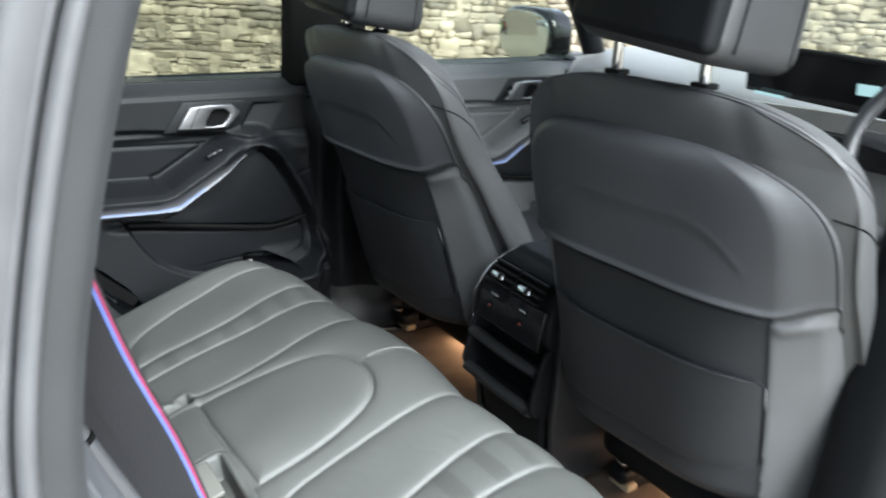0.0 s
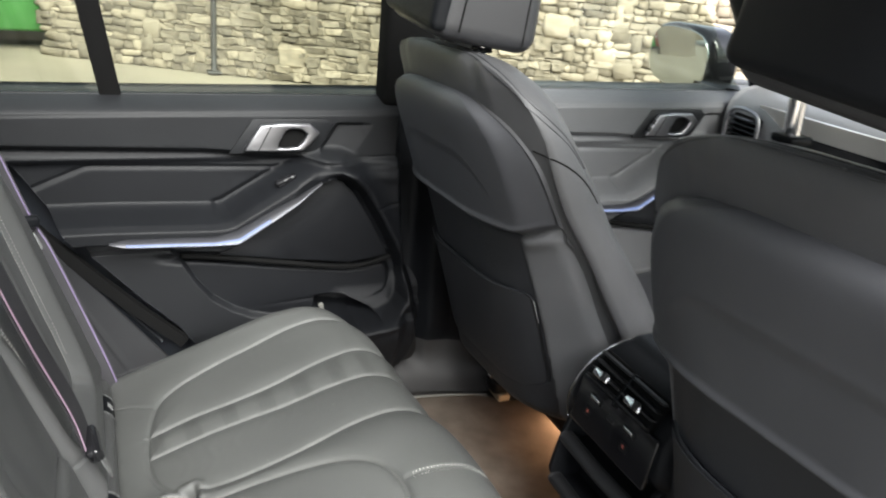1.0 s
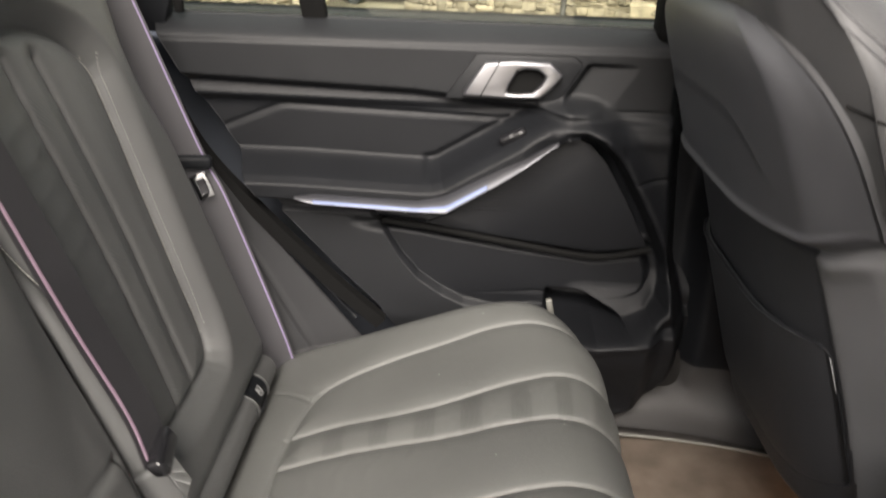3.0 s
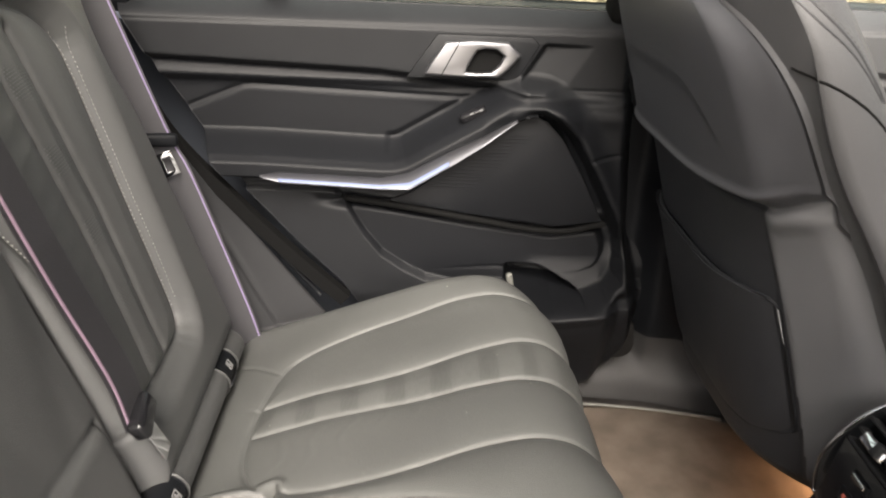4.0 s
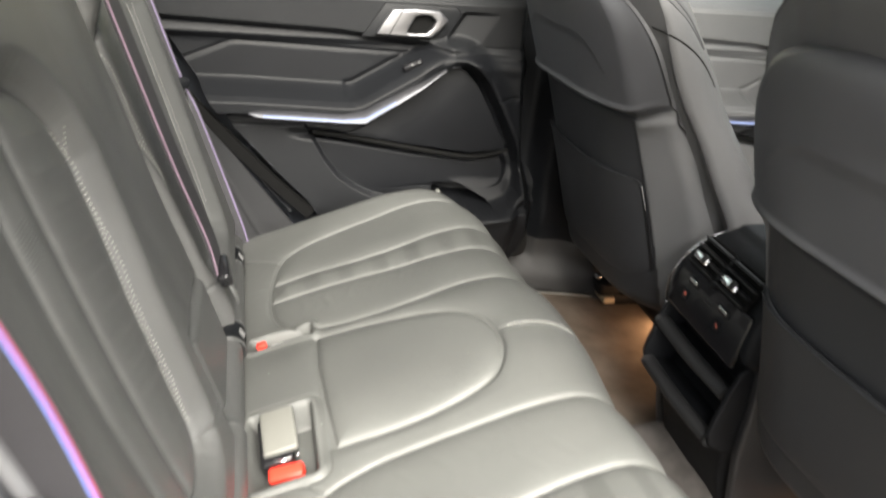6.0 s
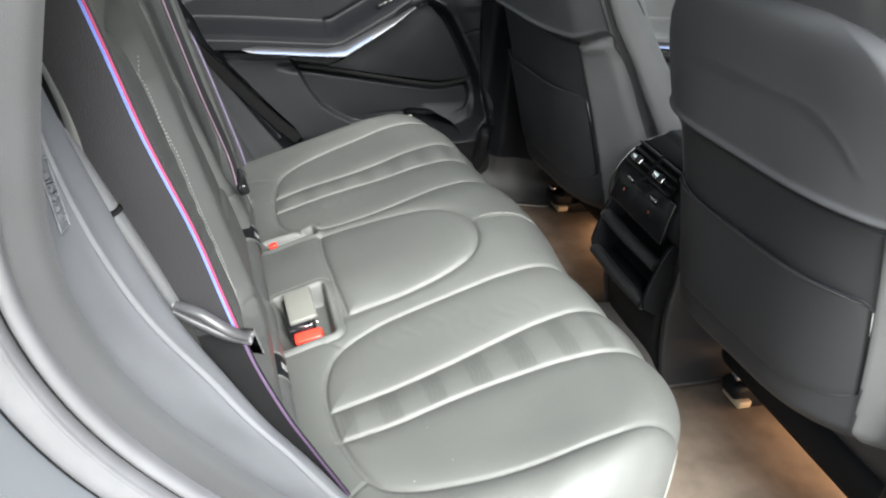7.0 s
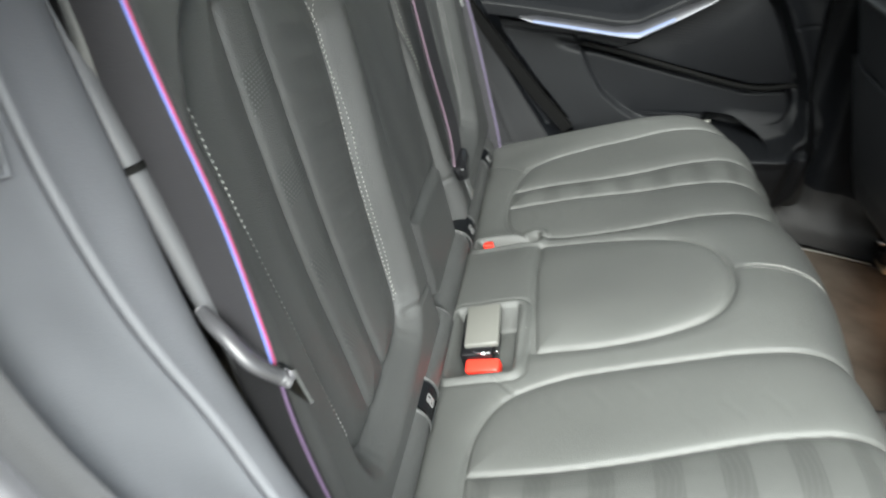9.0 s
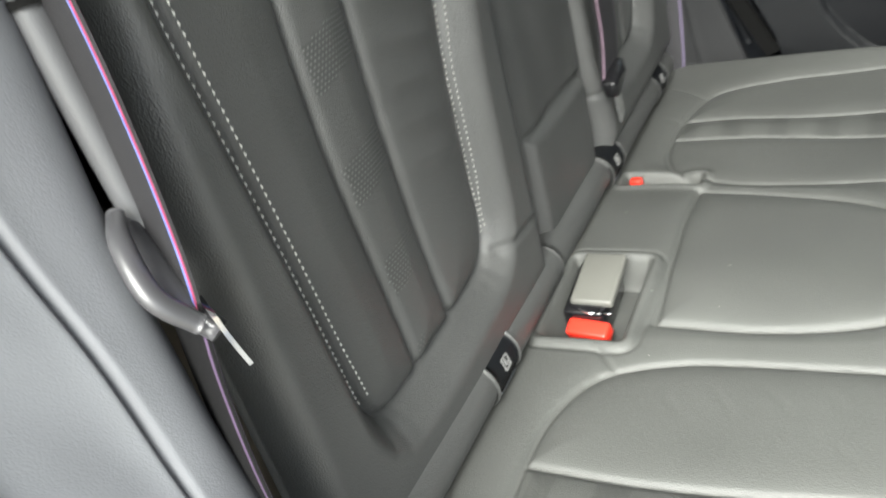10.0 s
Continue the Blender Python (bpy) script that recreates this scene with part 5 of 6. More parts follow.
    # painted highlight on the edge of the grip where its lip ends
    for sgn in (-1, 1):
        tube("grip_edge", [(0.862 - 0.32 * z + dx - o + 0.0022, yc + sgn * y, z - ROLL * sgn * y) for y, z, o in ((0.150, 1.2665, 0.016), (0.166, 1.254, 0.013), (0.174, 1.246, 0.010), (0.179, 1.236, 0.006))], [0.0003, 0.0013, 0.0015, 0.0004], SHELL_L, seat, "pale painted highlight on the grip edge", n=20, sides=6)
    # stretched map pocket, open a little along its top
    nz, ny = 70, 80
    Ts, Vp = np.meshgrid(np.linspace(0, 1, nz), np.linspace(-1, 1, ny), indexing="ij")
    pb = foot + 0.062
    wpk = pocket * (1 - 0.30 * np.clip(1 - Ts / 0.20, 0, 1) ** 2.2)
    Yp = wpk * Vp
    zt = pocket_top - 0.004 * (1 - Vp ** 2) - 0.012 * np.clip((np.abs(Vp) - 0.94) / 0.06, 0, 1) ** 2
    Zp = pb + (zt - pb) * Ts
    rim = np.minimum(1 - np.abs(Vp), Ts * 0.9)
    lift = 0.0016 + 0.006 * (1 - np.exp(-rim / 0.06)) * (0.55 + 0.45 * Ts ** 2) + 0.0015 * Ts ** 3 * (1 - Vp ** 2)
    Xp = 0.862 - 0.32 * Zp + dx - 0.0075 - lift + sweep(Zp) * np.clip((np.abs(Yp) / 0.277 - 0.20) / 0.80, 0, 1) ** 2.7
    pocket = sheet("map_pocket", np.stack([Xp, yc + Yp, Zp - ROLL * Yp], -1)[:, ::-1], PANEL_D, seat, "stretched black map pocket", back=(0.008, 0, 0))
    # thin pale tubes paint the highlight at the pocket's upper corners
    for sgn in (-1, 1):
        j = ny - 1 if sgn > 0 else 0
        tube("pocket_edge", [(Xp[i, j] - 0.0012, yc + Yp[i, j], Zp[i, j] - ROLL * Yp[i, j]) for i in range(nz - 16, nz, 3)], [0.0003, 0.0007, 0.0009, 0.0009], SHELL_L, pocket, n=40, sides=6)
    tube("pocket_hem", [(Xp[-1, j] - 0.0005, yc + Yp[-1, j], Zp[-1, j] - ROLL * Yp[-1, j]) for j in range(1, ny, 6)], 0.0010, PANEL_D, pocket, n=60, sides=6)
    # cushion and its base
    rbox("seat_cushion", (1.02 + dx, yc, 0.80), (0.50, 0.52, 0.15), 0.06, LEATHER_D, seat, seg=4, turn=pose(0, 0, 0, 0, -8, 0))
    rbox("seat_base", (0.97 + dx, yc, 0.695), (0.40, 0.44, 0.09), 0.03, PLASTIC, seat)
    for sgn in (-1, 1):
        rail = rbox("seat_rail", (0.98 + dx + rail_dx, yc + sgn * 0.19, 0.580 + drop), (0.50, 0.035, 0.03), 0.004, PLASTIC, seat)
        rbox("rail_end", (0.735 + dx + rail_dx, yc + sgn * 0.19, 0.583 + drop), (0.03, 0.055, 0.016), 0.004, ORANGE, rail, "pale plastic rail end cap")
        rbox("rail_foot", (0.735 + dx + rail_dx, yc + sgn * 0.19, 0.610 + drop), (0.06, 0.05, 0.036), 0.012, PLASTIC, rail)
        rbox("rail_bolt", (0.716 + dx + rail_dx, yc + sgn * 0.185, 0.640 + drop), (0.014, 0.022, 0.010), 0.003, BRIGHT, rail)
        tube("rail_cable", [(0.76 + dx + rail_dx, yc + sgn * 0.12, 0.66 + drop), (0.725 + dx + rail_dx, yc + sgn * 0.15, 0.635 + drop), (0.75 + dx + rail_dx, yc + sgn * 0.18, 0.625 + drop)], 0.004, GLOSS, rail, n=16, sides=8)
    # head restraint on two posts
    for sgn in (-1, 1):
        x0 = 0.862 - 0.32 * 1.44 + dx + 0.070
        py = yc + shift + sgn * 0.076
        dz = -ROLL * (sgn * 0.076)
        tube("post", [(x0, py, 1.40 + dz), (x0 - 0.006, py, 1.46 + dz), (x0 - 0.012, py, hz)], 0.0078, BRIGHT, seat, "chrome head restraint post", n=12, sides=16)
        rbox("post_collar", (x0 - 0.004, py, 1.452 + dz), (0.028, 0.026, 0.008), 0.003, PLASTIC, seat)
    hx = 0.862 - 0.32 * hz + dx + 0.098
    tilt = pose(0, 0, 0, 2.5, 8, 0)
    HM = Matrix.Translation((hx, yc - shift, hz)) @ tilt
    hb = rbox("head_restraint", (hx, yc - shift, hz), (0.180, 0.236, 0.205), 0.030, LEATHER_D, seat, seg=5, turn=tilt, taper=(0.84, 0.92))
    rbox("rear_cover", HM @ Vector((-0.078, 0, 0.004)), (0.034, 0.226, 0.192), 0.014, PLASTIC, hb, "smooth black rear cover", turn=tilt, seg=4, taper=(1.0, 0.93))
    for sgn in (-1, 1):
        tube("cover_seam", [HM @ Vector((o, sgn * w, q)) for o, w, q in ((-0.052, 0.1175, -0.085), (-0.050, 0.114, 0.0), (-0.046, 0.110, 0.08))], 0.0016, DARK, hb, n=12, sides=6)
        tube("front_seam", [HM @ Vector((o, sgn * w, q)) for o, w, q in ((0.058, 0.1175, -0.090), (0.052, 0.114, 0.0), (0.045, 0.110, 0.08))], 0.0012, DARK, hb, n=12, sides=6)
    # the back stands a little more upright than its parts were drawn
    for ob in seat.children_recursive:
        co = np.empty(len(ob.data.vertices) * 3)
        ob.data.vertices.foreach_get("co", co)
        co = co.reshape(-1, 3)
        co[:, 0] += lean * (np.clip(co[:, 2], 0.80, 1.40) - 1.18) * (co[:, 2] > 0.66)
        co[:, 1] += tip * (np.clip(co[:, 2], 0.80, 1.40) - 1.18) * (co[:, 2] > 0.66)
        ob.data.vertices.foreach_set("co", co.ravel())
        ob.data.update()
    seat.location.z -= drop
    return seat


front_seat(0.395, 0.0, 1.572, 0.038, "black leather front passenger seat with map pocket", 0.016, 0.80, 0.03, 0.0, 0.005, 0.202, 1.070)
front_seat(-0.415, -0.012, 1.592, 0.0, "black leather driver seat with map pocket", 0.028, 0.845, 0.11, -0.03, 0.044, 0.206, 1.080)

# ---- centre console ----
con = thing("centre_console", "black rear centre console with twin air vents", "console", at=(0.75, -0.01, 0.56))
YC = -0.030
nz, nv = 110, 60
Tt, Vv = np.meshgrid(np.linspace(0, 1, nz), np.linspace(-1, 1, nv), indexing="ij")
prof = spline([(0.650, 0.56), (0.616, 0.66), (0.606, 0.72), (0.612, 0.745), (0.622, 0.80), (0.612, 0.872), (0.586, 0.895), (0.580, 0.915), (0.588, 0.955), (0.615, 0.992), (0.655, 1.015), (0.72, 1.026), (1.2, 1.03)], nz)
hw = np.interp(prof[:, 1], [0.56, 0.66, 0.72, 0.76, 0.85, 0.93, 0.99, 1.02, 1.06], [0.115, 0.105, 0.110, 0.130, 0.132, 0.124, 0.112, 0.100, 0.09])
edge = np.clip((np.abs(Vv) - 0.86) / 0.14, 0, 1) ** 2
Xc = prof[:, :1] + 0.03 * edge
Yc2 = YC + hw[:, None] * Vv
Zc = np.repeat(prof[:, 1:], nv, 1) - 0.02 * edge * smooth(0.99, 1.04, np.repeat(prof[:, 1:], nv, 1))
sheet("housing", np.stack([Xc, Yc2, Zc], -1)[:, ::-1], PLASTIC, con, back=(0.12, 0, -0.10))


def face_x(z):
    return float(np.interp(z, [0.66, 0.72, 0.86, 0.915, 0.955, 0.992, 1.015], [0.616, 0.606, 0.588, 0.580, 0.588, 0.615, 0.655]))


UPPER = pose(0, 0, 0, 0, 34, 0)
LOWER = pose(0, 0, 0, 0, 10, 0)
rbox("control_panel", (face_x(0.925) + 0.001, YC, 0.922), (0.012, 0.196, 0.082), 0.004, GLOSS, con, "gloss black control panel", turn=LOWER)
VC = YC + 0.004
for sgn in (-1, 1):
    vent = rbox("air_vent", (0.602, VC + sgn * 0.041, 0.982), (0.012, 0.076, 0.056), 0.003, DARK, con, turn=UPPER)
    for k in range(4):
        o = UPPER @ Vector((-0.008, 0, -0.021 + 0.014 * k))
        rbox("vent_slat", (0.602 + o.x, VC + sgn * 0.041, 0.982 + o.z), (0.015, 0.074, 0.0038), 0.0012, PLASTIC_G, vent, turn=pose(0, 0, 0, 0, 20, 0))
    o = UPPER @ Vector((-0.017, 0, -0.009))
    tab = rbox("vent_tab", (0.602 + o.x, VC + sgn * 0.041 + 0.004, 0.982 + o.z), (0.010, 0.036, 0.013), 0.003, BRIGHT, vent, "silver vent adjuster tab", turn=UPPER)
    rbox("tab_grip", (0.602 + o.x - 0.003, VC + sgn * 0.041 - 0.006, 0.982 + o.z + 0.004), (0.010, 0.010, 0.014), 0.002, PLASTIC_G, tab, turn=UPPER)
    tb = rbox("rocker", (face_x(0.945) - 0.005, VC + sgn * 0.044, 0.942), (0.007, 0.030, 0.012), 0.003, PLASTIC, con, turn=LOWER)
    rbox("switch_print", (face_x(0.945) - 0.0088, VC + sgn * 0.044, 0.944), (0.0024, 0.021, 0.0058), 0.001, BRIGHT, tb, "silver switch bar", turn=LOWER)
    hb = rbox("heat_button", (face_x(0.92) - 0.0042, VC + sgn * 0.048 + 0.006, 0.916), (0.004, 0.020, 0.018), 0.003, PLASTIC, con, "black seat heating button", turn=LOWER)
    rbox("heat_mark", (face_x(0.92) - 0.0064, VC + sgn * 0.048 + 0.006, 0.917), (0.001, 0.0032, 0.0046), 0, HEAT, hb, "small red seat heating mark", turn=LOWER)
rbox("switch_print", (face_x(0.94) - 0.0060, VC, 0.934), (0.005, 0.018, 0.0075), 0.002, PLASTIC_G, con, turn=LOWER)
rbox("divider", (0.596, VC, 0.982), (0.014, 0.0055, 0.060), 0.002, PLASTIC, con, turn=UPPER)
# two open trays with rounded lips between side cheeks
flank = [(0.690, 0.985), (0.630, 0.968), (0.600, 0.930), (0.603, 0.880), (0.606, 0.82), (0.606, 0.74), (0.618, 0.66), (0.640, 0.57), (1.0, 0.57), (1.0, 0.985)]
cheek = [(0.604, 0.895), (0.584, 0.880), (0.572, 0.846), (0.562, 0.800), (0.558, 0.776), (0.566, 0.752), (0.590, 0.738), (0.64, 0.735), (0.64, 0.895)]
for sgn in (-1, 1):
    plate("tray_cheek", cheek, lambda u, v, w, c=YC + sgn * 0.110 - 0.005: (u, c + w, v), 0.010, PLASTIC, con, r=0.0030, seg=3)
    plate("side_panel", flank, lambda u, v, w, c=YC + sgn * 0.122 - 0.009: (u, c + w, v), 0.018, FLANK, con, "grey-black console side panel", r=0.006, seg=3)
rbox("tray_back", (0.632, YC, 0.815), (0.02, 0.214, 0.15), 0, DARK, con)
tube("tray_lip", [(0.578, YC - 0.106, 0.838), (0.574, YC, 0.838), (0.578, YC + 0.106, 0.838)], 0.0105, PLASTIC_G, con, "rounded black tray lip", n=24, sides=14, flat=1.35)
rbox("tray_floor", (0.604, YC, 0.829), (0.05, 0.212, 0.006), 0.001, PLASTIC, con)
tube("tray_lip", [(0.570, YC - 0.106, 0.757), (0.566, YC, 0.757), (0.570, YC + 0.106, 0.757)], 0.011, PLASTIC_G, con, "rounded black tray lip", n=24, sides=14, flat=1.2)
rbox("tray_floor", (0.602, YC, 0.752), (0.06, 0.212, 0.012), 0.002, PLASTIC, con)
tube("lip_groove", [(0.5585, YC - 0.100, 0.7605), (0.5550, YC, 0.7605), (0.5585, YC + 0.100, 0.7605)], 0.0012, DARK, con, n=20, sides=6)
sk = tube("socket", [(face_x(0.72) - 0.001, YC - 0.050, 0.716), (face_x(0.72) - 0.004, YC - 0.050, 0.716), (face_x(0.72) - 0.008, YC - 0.050, 0.716)], 0.010, GLOSS, con, n=6, sides=18)
rbox("socket_mark", (face_x(0.72) - 0.0085, YC - 0.050, 0.716), (0.001, 0.003, 0.007), 0, GREY_CAP, sk)
tube("chrome_edge", [(face_x(z) + o, YC + y, z) for y, z, o in ((0.131, 0.86, 0.004), (0.131, 0.885, 0.004), (0.125, 0.92, 0.006), (0.118, 0.965, 0.012), (0.108, 0.998, 0.016), (0.094, 1.018, 0.030))], 0.0020, BRIGHT, con, "thin chrome edge", n=40, sides=6)

rbox("armrest_pad", (0.93, -0.02, 0.985), (0.42, 0.17, 0.07), 0.025, LEATHER_D, con, "black leather front armrest", seg=4)
rbox("armrest_box", (0.97, -0.02, 0.80), (0.58, 0.21, 0.34), 0.02, PLASTIC, con)

# ---- front of the cabin ----
# dash skin paled: the sky's reflection on its top is in the base colour
DASH = material("sky_sheen_dash_skin", (0.17, 0.17, 0.175), 0.40, grain=0.2, grain_scale=1000, cells=True, vary=0.08)
dash = thing("dashboard", "dark dashboard with silver trim and display", "dashboard", kind="structure")
nxx, nyy = 40, 60
Tt, Yd = np.meshgrid(np.linspace(0, 1, nxx), np.linspace(-0.72, 0.72, nyy), indexing="ij")
prof = spline([(1.50, 0.70), (1.40, 0.98), (1.36, 1.14), (1.36, 1.24), (1.40, 1.285), (1.55, 1.31), (1.90, 1.325)], nxx)
sheet("dash_body", np.stack([np.repeat(prof[:, :1], nyy, 1), Yd, np.repeat(prof[:, 1:], nyy, 1)], -1)[:, ::-1], DASH, dash, back=(0.05, 0, -0.3))
ribbon("silver_trim", [(1.375, 0.62, 1.245), (1.345, 0.3, 1.258), (1.340, 0.0, 1.272), (1.340, -0.18, 1.284), (1.36, -0.62, 1.30)], (0, 0, 1), 0.040, 0.016, SILVER, dash, "pale silver dash trim", n=30)
ribbon("black_trim", [(1.375, 0.62, 1.190), (1.347, 0.3, 1.203), (1.342, 0.0, 1.217), (1.342, -0.18, 1.229), (1.36, -0.62, 1.245)], (0, 0, 1), 0.066, 0.012, GLOSS, dash, "gloss black lower dash trim", n=30)
cv = thing("dash_vent", "centre dashboard air vent with silver slats", "air vent")
rbox("vent_box", (1.352, -0.125, 1.238), (0.03, 0.21, 0.056), 0.006, DARK, cv, turn=pose(0, 0, 0, -3, 0, 0))
for k in range(3):
    for m_ in (-1, 1):
        rbox("vent_slat", (1.334, -0.125 + m_ * 0.052, 1.220 + 0.018 * k - m_ * 0.003), (0.012, 0.094, 0.005), 0.0015, CHROME, cv, turn=pose(0, 0, 0, -3, -25, 0))
    rbox("vent_tab", (1.328, -0.10 - 0.05 * (k - 1), 1.222 + 0.016 * k), (0.010, 0.022, 0.009), 0.002, BRIGHT, cv, turn=pose(0, 0, 0, -3, 0, 0))
vt = thing("dash_vent", "side dashboard air vent with silver frame", "air vent")
rbox("vent_box", (1.385, 0.640, 1.200), (0.06, 0.11, 0.075), 0.012, DARK, vt)
for k in range(5):
    rbox("vent_slat", (1.350, 0.640, 1.175 + 0.0125 * k), (0.012, 0.10, 0.003), 0.001, GLOSS, vt, turn=pose(0, 0, 0, 0, -25, 0))
tube("vent_frame", [(1.345, 0.70, 1.170), (1.350, 0.69, 1.240), (1.345, 0.60, 1.240), (1.342, 0.585, 1.165)], 0.005, CHROME, vt, n=30, sides=8)
scr = thing("display_screen", "long black dashboard display with a pale map", "screen")
rbox("screen_body", (1.36, -0.255, 1.365), (0.02, 0.70, 0.115), 0.006, GLOSS, scr, turn=pose(0, 0, 0, 0, -10, 0))
SCREEN = material("display_glow", (0.02, 0.03, 0.03), 0.2, emit=(0.35, 0.5, 0.5), emit_strength=0.25)
rbox("map_area", (1.347, -0.215, 1.362), (0.004, 0.050, 0.024), 0.001, SCREEN, scr, turn=pose(0, 0, 0, -3, -10, 0))
rbox("status_bar", (1.350, 0.018, 1.309), (0.004, 0.08, 0.006), 0, SCREEN, scr, turn=pose(0, 0, 0, 0, -10, 0))
tube("hood_edge", [(1.33, 0.095, 1.418), (1.33, -0.2, 1.424), (1.34, -0.6, 1.428)], 0.006, PLASTIC_G, scr, n=20, sides=8)

wheel = thing("steering_wheel", "dark leather steering wheel with metal spokes", "steering wheel")
WM = pose(1.18, -0.478, 1.30, 0, -66, 0)
a = np.linspace(0, 2 * np.pi, 72, endpoint=False)
b = np.linspace(0, 2 * np.pi, 16, endpoint=False)
ring = np.stack([(0.178 + 0.016 * np.cos(b)[None, :]) * np.cos(a)[:, None], (0.178 + 0.016 * np.cos(b)[None, :]) * np.sin(a)[:, None], np.repeat(0.017 * np.sin(b)[None, :], 72, 0)], -1)
R3 = np.array(WM.to_3x3())
T3 = np.array(WM.translation)
sheet("rim", ring @ R3.T + T3, LEATHER_D, wheel, wrapu=True, wrapv=True)
rbox("hub", WM @ Vector((0, 0, -0.01)), (0.11, 0.14, 0.05), 0.02, PLASTIC, wheel, turn=WM.to_3x3().to_4x4())
for ang in (90, 270, 180):
    d3 = Vector((math.cos(radians(ang)), math.sin(radians(ang)), 0))
    tube("spoke", [WM @ (d3 * 0.05), WM @ (d3 * 0.11 + Vector((0, 0, -0.004))), WM @ (d3 * 0.172)], [0.026, 0.018, 0.014], CHROME if ang != 180 else PLASTIC, wheel, n=10, sides=10, flat=0.5)

mir = thing("wing_mirror", "black wing mirror on the far front door", "car mirror")
MM = pose(1.42, 1.010, 1.312, 0, -2, 1)
mo = [(0.135 * math.copysign(abs(math.cos(t)) ** 0.6, math.cos(t)), 0.090 * math.copysign(abs(math.sin(t)) ** 0.7, math.sin(t))) for t in np.linspace(0, 2 * np.pi, 40, endpoint=False)]
plate("mirror_housing", mo, lambda u, v, w: MM @ Vector((w - 0.005, u, v)), 0.10, GLOSS, mir, r=0.02, seg=4)
plate("mirror_glass", [(u * 0.90, v * 0.88) for u, v in mo], lambda u, v, w: MM @ Vector((-0.012 + w, u, v)), 0.008, MIRROR, mir, "real mirror glass", r=0.001)
rbox("mirror_arm", (1.44, 0.865, 1.250), (0.06, 0.14, 0.05), 0.015, GLOSS, mir)

ws = thing("windscreen", "large clear windscreen over the dashboard", "window", kind="structure")
pane = plate("window_pane", [(-0.66, 0.0), (0.66, 0.0), (0.60, 0.78), (-0.60, 0.78)], lambda u, v, w: (1.95 - v * 0.86 + w * 0.5, u, 1.325 + v * 0.62), 0.004, GLASS, ws, r=0)
pane.visible_shadow = False
bn = thing("bonnet", "grey metallic car bonnet in front of the windscreen", "car bonnet", kind="structure")
Xb, Yb = np.meshgrid(np.linspace(1.92, 2.95, 30), np.linspace(-0.86, 0.86, 40), indexing="ij")
sheet("bonnet_panel", np.stack([Xb, Yb, 1.305 - 0.12 * ((Xb - 1.92) / 1.03) ** 2 - 0.10 * (Yb / 0.86) ** 4 + 0.012 * np.exp(-((np.abs(Yb) - 0.5) / 0.04) ** 2)], -1), PAINT, bn, back=(0, 0, -0.3))
sl = thing("near_sill", "grey painted sill and black underbody under the doors", "car body", kind="structure")
rbox("sill_panel", (0.7, -0.80, 0.47), (1.9, 0.16, 0.16), 0.04, PAINT, sl)
rbox("underbody", (0.4, 0, 0.44), (3.6, 1.44, 0.10), 0.02, DARK, sl)
for sgn in (1,):
    rbox("side_skin", (0.55, 0.87, 0.80), (2.6, 0.06, 0.80), 0.03, PAINT, sl)
rbox("near_pillar", (0.66, -0.72, 1.18), (0.14, 0.10, 1.22), 0.03, PLASTIC, sl)
rbox("firewall", (1.75, 0, 0.85), (0.05, 1.44, 0.70), 0, DARK, sl)

# footwell lamps under the front seats
for xl, yl in ((0.81, 0.37), (0.92, -0.40)):
    fl = thing("footwell_lamp", "small warm footwell lamp under the front seat", "lamp", "footwell lamps")
    rbox("lens", (xl, yl, 0.624), (0.05, 0.025, 0.008), 0.002, material("warm_lens", (0.9, 0.7, 0.4), 0.4, emit=(1.0, 0.55, 0.2), emit_strength=3.0), fl)
    lamp("footwell_light", "AREA", look((xl, yl, 0.618), (xl - 0.06, yl, 0.55)), 0.24, (1.0, 0.58, 0.32), 0.22, 0.12)

# ---- outside ----
gx, gy = np.meshgrid(np.r_[np.linspace(-400, -12, 10), np.linspace(-10, 14, 60), np.linspace(16, 400, 10)], np.r_[np.linspace(-400, -12, 10), np.linspace(-10, 14, 60), np.linspace(16, 400, 10)], indexing="ij")
TARMAC = material("pale_worn_tarmac", (0.25, 0.219, 0.163), 0.9, grain=0.8, grain_scale=60, vary=0.15, vary_scale=0.8)
tagged(sheet("ground", np.stack([gx, gy, 0 * gx + 0.01 * np.sin(gx * 0.9) * np.sin(gy * 0.7)], -1), TARMAC), "pale worn yard surface round the car", "ground", kind="structure")

STONE = material("yellow_sandstone", (0.205, 0.174, 0.129), 0.9, grain=0.9, grain_scale=70, wave=0.5, wave_scale=20, vary=0.30, vary_scale=2.2)
nt = STONE.node_tree
oi = nt.nodes.new("ShaderNodeObjectInfo")
ge = nt.nodes.new("ShaderNodeNewGeometry")
ad = nt.nodes.new("ShaderNodeMath")
ad.operation = "ADD"
nt.links.new(oi.outputs["Random"], ad.inputs[0])
nt.links.new(ge.outputs["Random Per Island"], ad.inputs[1])
fr = nt.nodes.new("ShaderNodeMath")
fr.operation = "FRACT"
nt.links.new(ad.outputs[0], fr.inputs[0])
mr = nt.nodes.new("ShaderNodeMapRange")
mr.inputs["To Min"].default_value, mr.inputs["To Max"].default_value = 0.60, 1.40
nt.links.new(fr.outputs[0], mr.inputs["Value"])
old = nt.nodes["Principled BSDF"].inputs["Base Color"].links[0].from_socket
sc = nt.nodes.new("ShaderNodeVectorMath")
sc.operation = "SCALE"
nt.links.new(old, sc.inputs[0])
nt.links.new(mr.outputs[0], sc.inputs["Scale"])
nt.links.new(sc.outputs[0], nt.nodes["Principled BSDF"].inputs["Base Color"])
MORTAR = material("shadowed_mortar", (0.145, 0.126, 0.094), 0.95, grain=0.8, grain_scale=60, vary=0.2)

